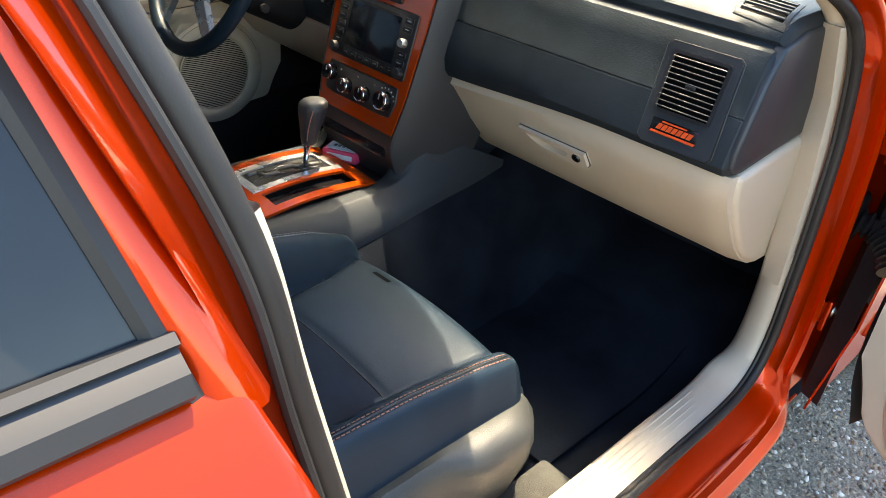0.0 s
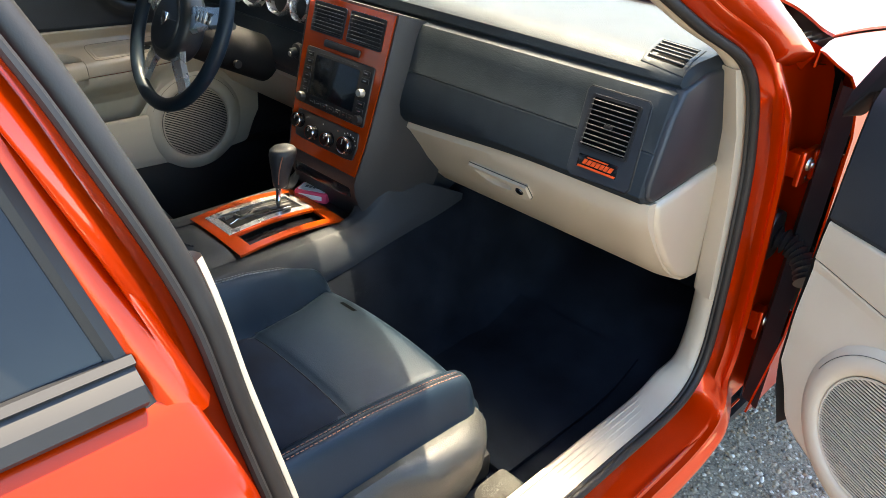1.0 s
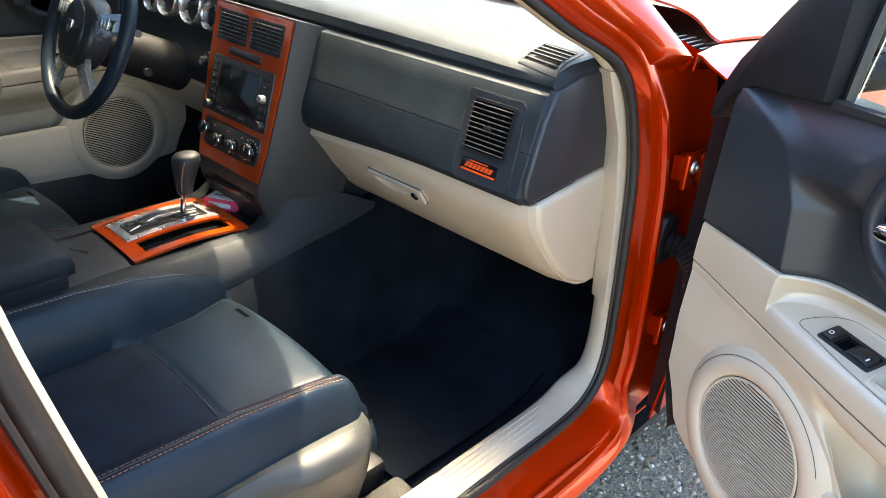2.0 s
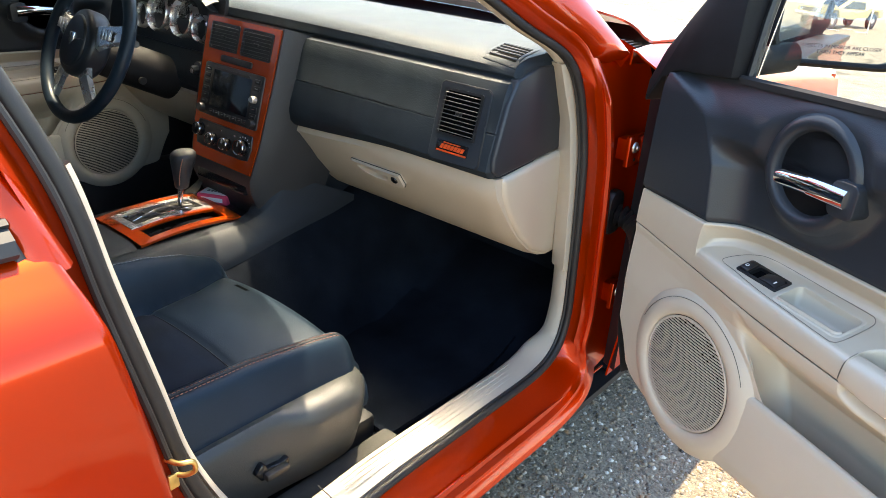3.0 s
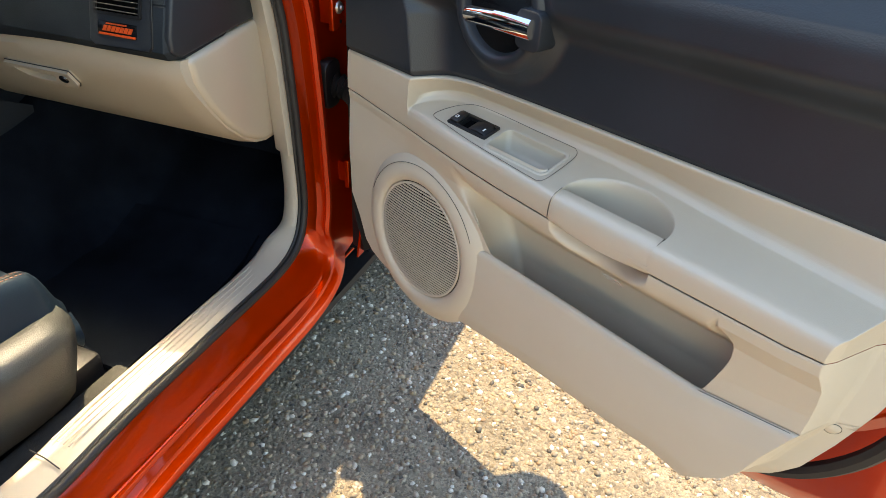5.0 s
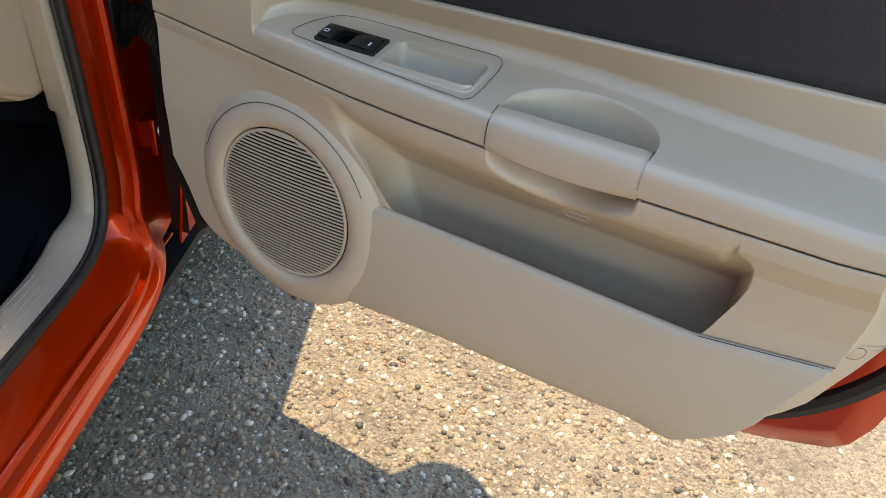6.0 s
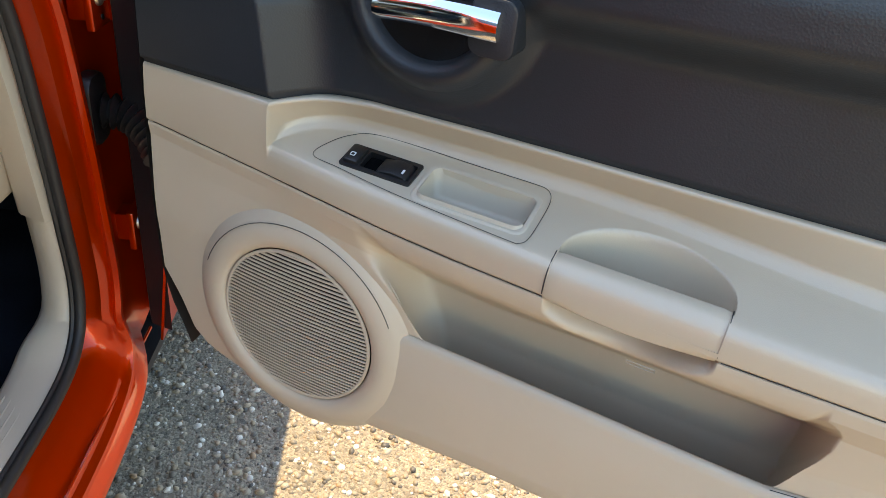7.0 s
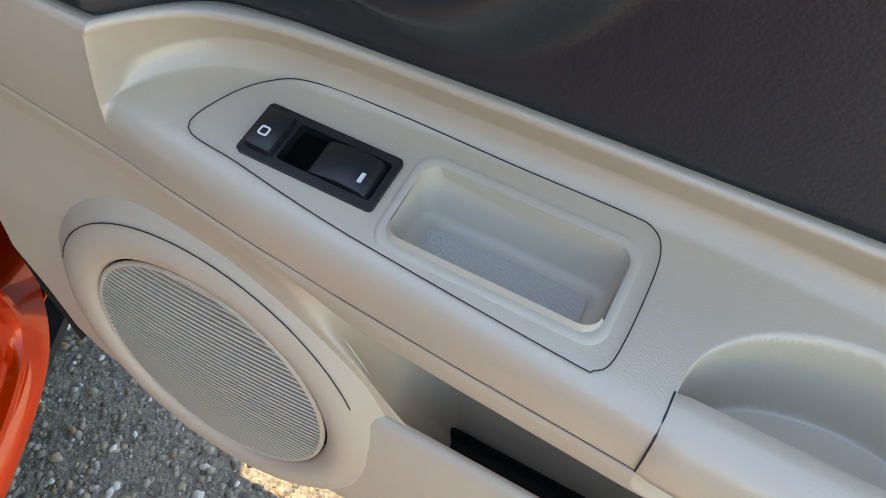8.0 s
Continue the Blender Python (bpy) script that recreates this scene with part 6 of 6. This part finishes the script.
def seat_top(dx, y):
    """Height of the cushion top; dx from its middle."""
    a, side = abs(dx), -1 if dx < 0 else 1
    v = valley(y, side)
    z = 0.546 + 0.010 * (1 - min(a / v, 1.0) ** 2) + 0.008 * math.exp(-((y + 0.60) / 0.07) ** 2) * (1 - min(a / v, 1.0) ** 4)
    z -= 0.005 * math.exp(-((y + 0.693) / 0.008) ** 2) * (a < v)
    if a > v:
        s = min((a - v) / (half_width(y, side) - v), 1.0)
        rise = lerp([(-0.95, 0.104), (-0.76, 0.100), (-0.66, 0.090), (-0.58, 0.072), (-0.50, 0.036), (-0.45, 0.010)], y) if side < 0 else lerp([(-0.95, 0.050), (-0.70, 0.046), (-0.56, 0.036), (-0.50, 0.026), (-0.45, 0.012)], y)
        z += rise * math.sin(math.pi * s ** 0.80) ** 0.85 - 0.078 * sm(0.45, 1.0, s) ** 1.7
    z -= 0.005 * math.exp(-((a - v) / 0.009) ** 2)
    z -= 0.085 * sm(-0.525, -0.448, y) ** 2.4
    return z


def bolster_seam(y, side):
    """The stitched seam along the crown of a bolster."""
    v = valley(y, side)
    return v + (half_width(y, side) - v) * (0.46 if side < 0 else 0.43)


def seat():
    s = thing("front_seat", Matrix.Translation((SX, 0, 0)), "black leather front seat with suede insert and orange stitching", "car seat", "front seats")
    rows = []
    N, M = 140, 80
    for k in range(M + 1):
        t = k / M
        y = -0.452 - 0.66 * t if t > 0 else -0.450
        row = []
        for j in range(N + 1):
            q = -1 + 2 * j / N
            dx = q * half_width(y, -1 if q < 0 else 1)
            row.append((dx, y + 0.020 * (1 - (dx / HALF) ** 2) * (1 - t) ** 6, seat_top(dx, y)))
        lo = 0.46
        el, er = row[0], row[-1]
        side_l = [(el[0] * 0.975, el[1], lo), (el[0] - 0.006, el[1], lo + (el[2] - lo) * 0.30), (el[0] - 0.010, el[1], lo + (el[2] - lo) * 0.65), (el[0] - 0.006, el[1], lo + (el[2] - lo) * 0.90)]
        side_r = [(er[0] + 0.006, er[1], lo + (er[2] - lo) * 0.90), (er[0] + 0.011, er[1], lo + (er[2] - lo) * 0.65), (er[0] + 0.006, er[1], lo + (er[2] - lo) * 0.30), (er[0] * 0.970, er[1], lo)]
        row = side_l + row + side_r
        rows.append(row)
    front = [(p[0] * 0.96, p[1] - 0.004, 0.45) for p in rows[0]]
    part("cushion", Shape().grid([front] + rows), LEATHER, s, "black leather cushion", 60)
    ins = []
    for k in range(24):
        y = -0.694 - 0.38 * k / 23
        ins.append([(dx, y, seat_top(dx, y) + 0.0022 * (1 - min(abs(dx) / 0.168, 1.0) ** 8)) for dx in [-valley(y, -1) + 0.006 + (valley(y, -1) + valley(y, 1) - 0.012) * j / 20 for j in range(21)]])
    part("insert", Shape().grid(ins), SUEDE, s, "dark navy perforated suede insert", 60)
    for sx in (-1, 1):
        m = THREAD if sx > 0 else THREAD_DARK
        for off in (-0.0055, 0.0055):
            # dashed stitches along the bolster
            st = Shape()
            for k in range(70):
                ends = []
                for y in (-0.472 - 0.008 * k, -0.477 - 0.008 * k):
                    d = sx * (bolster_seam(y, sx) + off)
                    ends.append((d, y, seat_top(d, y) + 0.0010))
                st.tube(ends, 0.0009, 5)
            part("stitching", st, m, s)
        seam = [(sx * bolster_seam(y, sx), y, seat_top(sx * bolster_seam(y, sx), y) + 0.0002) for y in [-0.460 - 0.6 * k / 60 for k in range(61)]]
        part("seam", Shape().tube(seam, 0.0022, 6), BLACK, s)
        seam2 = [(sx * valley(y, sx), y, seat_top(sx * valley(y, sx), y) + 0.0003) for y in [-0.50 - 0.56 * k / 30 for k in range(31)]]
        part("seam", Shape().tube(seam2, 0.0014, 6), BLACK, s)
    part("seam", Shape().tube([(-0.138 + 0.302 * k / 14, -0.692, seat_top(-0.138 + 0.302 * k / 14, -0.692) + 0.001) for k in range(15)], 0.0016, 6), BLACK, s)
    tg = [[(-0.104 + 0.044 * i / 8, y, seat_top(-0.104 + 0.044 * i / 8, y) + 0.0024) for i in range(9)] for y in [-0.482 - 0.030 * k / 6 for k in range(7)]]
    part("fabric_tag", Shape().grid(tg), VENT_BLACK, s, "small black fabric tag", 60)
    # plastic side shield
    rows = []
    for k in range(30):
        y = -0.470 - 0.62 * k / 29
        f = sm(-0.54, -0.455, y)
        top = 0.500 - 0.012 * f + 0.006 * math.sin(k * 0.12)
        o = 0.279 - 0.050 * f ** 1.6
        swell = 0.026 * sm(-0.70, -0.60, y)
        bot = lerp([(-1.1, 0.36), (-0.80, 0.34), (-0.66, 0.330), (-0.56, 0.328), (-0.50, 0.335), (-0.46, 0.350)], y)
        rows.append([(o - 0.045, y, top - 0.004), (o - 0.012, y, top + 0.004), (o - 0.002 + swell * 0.6, y, top - 0.004), (o + 0.002 + swell * 0.95, y, top - 0.014), (o + 0.004 + swell, y, top - 0.035), (o + 0.006 + swell * 0.7, y, (top + bot) / 2), (o - 0.004 + swell * 0.3, y, bot + 0.012), (o - 0.014, y, bot), (o - 0.045, y, bot)])
    for sx in (1, -1):
        part("side_shield", Shape().grid([[(sx * x, y, z) for x, y, z in r] for r in rows], close_u=True, cap=True), SEAT_PLASTIC, s, "graphite plastic seat side shield", 45)
    part("front_shield", Shape().box(-0.20, 0.20, -0.492, -0.465, 0.40, 0.475, 0.01), SEAT_PLASTIC, s)
    sw = part("seat_switch", Shape().prism([(-0.772, 0.402), (-0.752, 0.424), (-0.742, 0.420), (-0.735, 0.402), (-0.690, 0.396), (-0.676, 0.404), (-0.668, 0.398), (-0.670, 0.378), (-0.72, 0.366), (-0.755, 0.374)], 0.258, 0.280, "yz", 0.004).move(Matrix.Translation((0.016, -0.214, 0.148)) @ Matrix.Diagonal((1, 0.70, 0.70, 1))), GLOSS_BLACK, s, "black seat adjuster switch")
    part("switch_knob", Shape().box(0.288, 0.307, -0.738, -0.690, 0.410, 0.425, 0.004), BLACK, sw)
    for dx in (-0.17, 0.20):
        part("seat_rail", Shape().box(dx - 0.025, dx + 0.025, -1.05, -0.52, 0.285, 0.325, 0.004), BLACK, s, "black steel seat rail")
    part("rail_cover", Shape().box(0.155, 0.245, -0.545, -0.415, 0.285, 0.350, 0.012), BLACK, s, "black plastic rail end cover")
    part("seat_base", Shape().box(-0.20, 0.20, -1.05, -0.50, 0.31, 0.46, 0.01), BLACK, s)
    # backrest
    rows = []
    for k in range(20):
        t = k / 19
        z = 0.50 + 0.62 * t
        yb = -1.02 - 0.22 * t
        w0 = 0.25 - 0.04 * t ** 2
        rows.append([(w0 * math.cos(a), yb - 0.065 * math.sin(a) + 0.03 * math.exp(-((abs(w0 * math.cos(a)) - 0.2) / 0.04) ** 2) * (math.sin(a) < 0), z) for a in [2 * math.pi * j / 32 for j in range(32)]])
    part("backrest", Shape().grid(rows, close_u=True, cap=True), LEATHER, s, "black leather backrest", 60)
    part("head_restraint", Shape().box(-0.13, 0.13, -1.32, -1.22, 1.14, 1.32, 0.04), LEATHER, s)
    return s


pseat = seat()
copy_thing(pseat, Matrix.Translation((-0.415, -0.10, 0)))
# grey carpet pad and trim between seat rail and sill
tagged(part("sill_carpet", Shape().box(0.665, 0.755, -1.0, -0.405, 0.29, 0.325, 0.012), CARPET_GREY, None), "grey carpet strip between seat and sill", "carpet")
rs = thing("rear_bench", I4, "black leather rear bench seat", "car seat")
part("cushion", Shape().box(-0.65, 0.65, -2.1, -1.55, 0.35, 0.55, 0.05), LEATHER, rs)
part("backrest", Shape().box(-0.65, 0.65, -2.2, -2.02, 0.5, 1.05, 0.05), LEATHER, rs)

tagged(part("left_sill_trim", Shape().box(-0.80, -0.715, -1.4, 0.20, 0.28, 0.50, 0.02), GREY_SIDE, None), "dark taupe sill trim under the driver's door", "sill trim", kind="structure")


# ---- far things on the lot, seen in the door mirror ----
def pickup(m):
    t = thing("pickup_truck", m, "yellow pickup truck parked on the gravel lot", "pickup truck")
    body = Shape().prism([(-2.6, 0.62), (-2.6, 1.15), (-0.6, 1.18), (2.2, 1.15), (2.55, 1.08), (2.6, 0.62), (2.25, 0.60), (2.15, 0.95), (1.45, 0.95), (1.30, 0.58), (-1.15, 0.58), (-1.30, 0.95), (-2.05, 0.95), (-2.2, 0.60)], -0.92, 0.92, "xz", 0.05, 2)
    part("body", body, YELLOW, t, "yellow painted body")
    part("cab", Shape().prism([(-0.65, 1.12), (-0.60, 1.80), (0.35, 1.84), (1.05, 1.16)], -0.78, 0.78, "xz", 0.06, 2), YELLOW, t)
    for sy in (-1, 1):
        part("side_window", Shape().prism([(-0.50, 1.22), (-0.46, 1.70), (0.30, 1.74), (0.82, 1.22)], sy * 0.785 - 0.004, sy * 0.785 + 0.004, "xz"), GLOSS_BLACK, t)
    part("windscreen", Shape().grid([[(1.07, y, 1.20) for y in (-0.7, 0.7)], [(0.44, y, 1.78) for y in (-0.65, 0.65)]]), GLOSS_BLACK, t, "", 30, 0.01)
    part("front_bumper", Shape().box(2.55, 2.72, -0.95, 0.95, 0.55, 0.72, 0.03), CHROME, t)
    part("grille", Shape().box(2.54, 2.60, -0.75, 0.75, 0.78, 1.02, 0.02), BLACK, t)
    for sy in (-1, 1):
        part("headlight", Shape().box(2.57, 2.62, sy * 0.62 - 0.12, sy * 0.62 + 0.12, 0.82, 0.99, 0.02), SILVER, t)
        for x in (1.80, -1.68):
            w = part("wheel", Shape().lathe([(0.22, -0.12), (0.36, -0.14), (0.41, -0.10), (0.415, 0.0), (0.41, 0.10), (0.36, 0.14), (0.22, 0.12)], 28, "y", (x, sy * 0.82, 0.415)), TYRE, t, "black tyre")
            part("rim", Shape().lathe([(0.02, sy * 0.12), (0.10, sy * 0.14), (0.20, sy * 0.10), (0.23, sy * 0.13), (0.23, 0.0)], 28, "y", (x, sy * 0.82, 0.415)), SILVER, w)
    return t


pickup(Matrix.Translation((15.0, -10.05, 0)) @ pose(0, 0, 0, 0, 0, 183))
fence = thing("chain_link_fence", Matrix.Translation((13.2, -7.1, 0)) @ pose(0, 0, 0, 0, 0, -118), "galvanised chain link fence on the lot", "fence")
for k in range(5):
    part("post", Shape().tube([(2.4 * k, 0, 0.0), (2.4 * k, 0, 1.9)], 0.035, 10), SILVER, fence)
part("rail", Shape().tube([(0, 0, 1.85), (9.6, 0, 1.85)], 0.02, 8), SILVER, fence)
part("rail", Shape().tube([(0, 0, 0.08), (9.6, 0, 0.08)], 0.02, 8), SILVER, fence)
wire = Shape()
for k in range(100):
    x = -1.8 + 0.115 * k
    for sgn in (-1, 1):
        x0, x1 = x, x + sgn * 1.75
        a, b = (x0, 0, 0.08), (x1, 0, 1.83)
        if 0 <= x0 <= 9.6 and 0 <= x1 <= 9.6:
            wire.tube([a, b], 0.003, 4)
tagged(part("wire_mesh", wire, SILVER, fence), kind="stuff")
# joint line of the sill plates
part("panel_gap", Shape().tube([(0.757, -0.668, 0.3905), (0.79, -0.671, 0.3915), (0.822, -0.676, 0.388)], 0.0012, 6), GREY_SIDE, car)
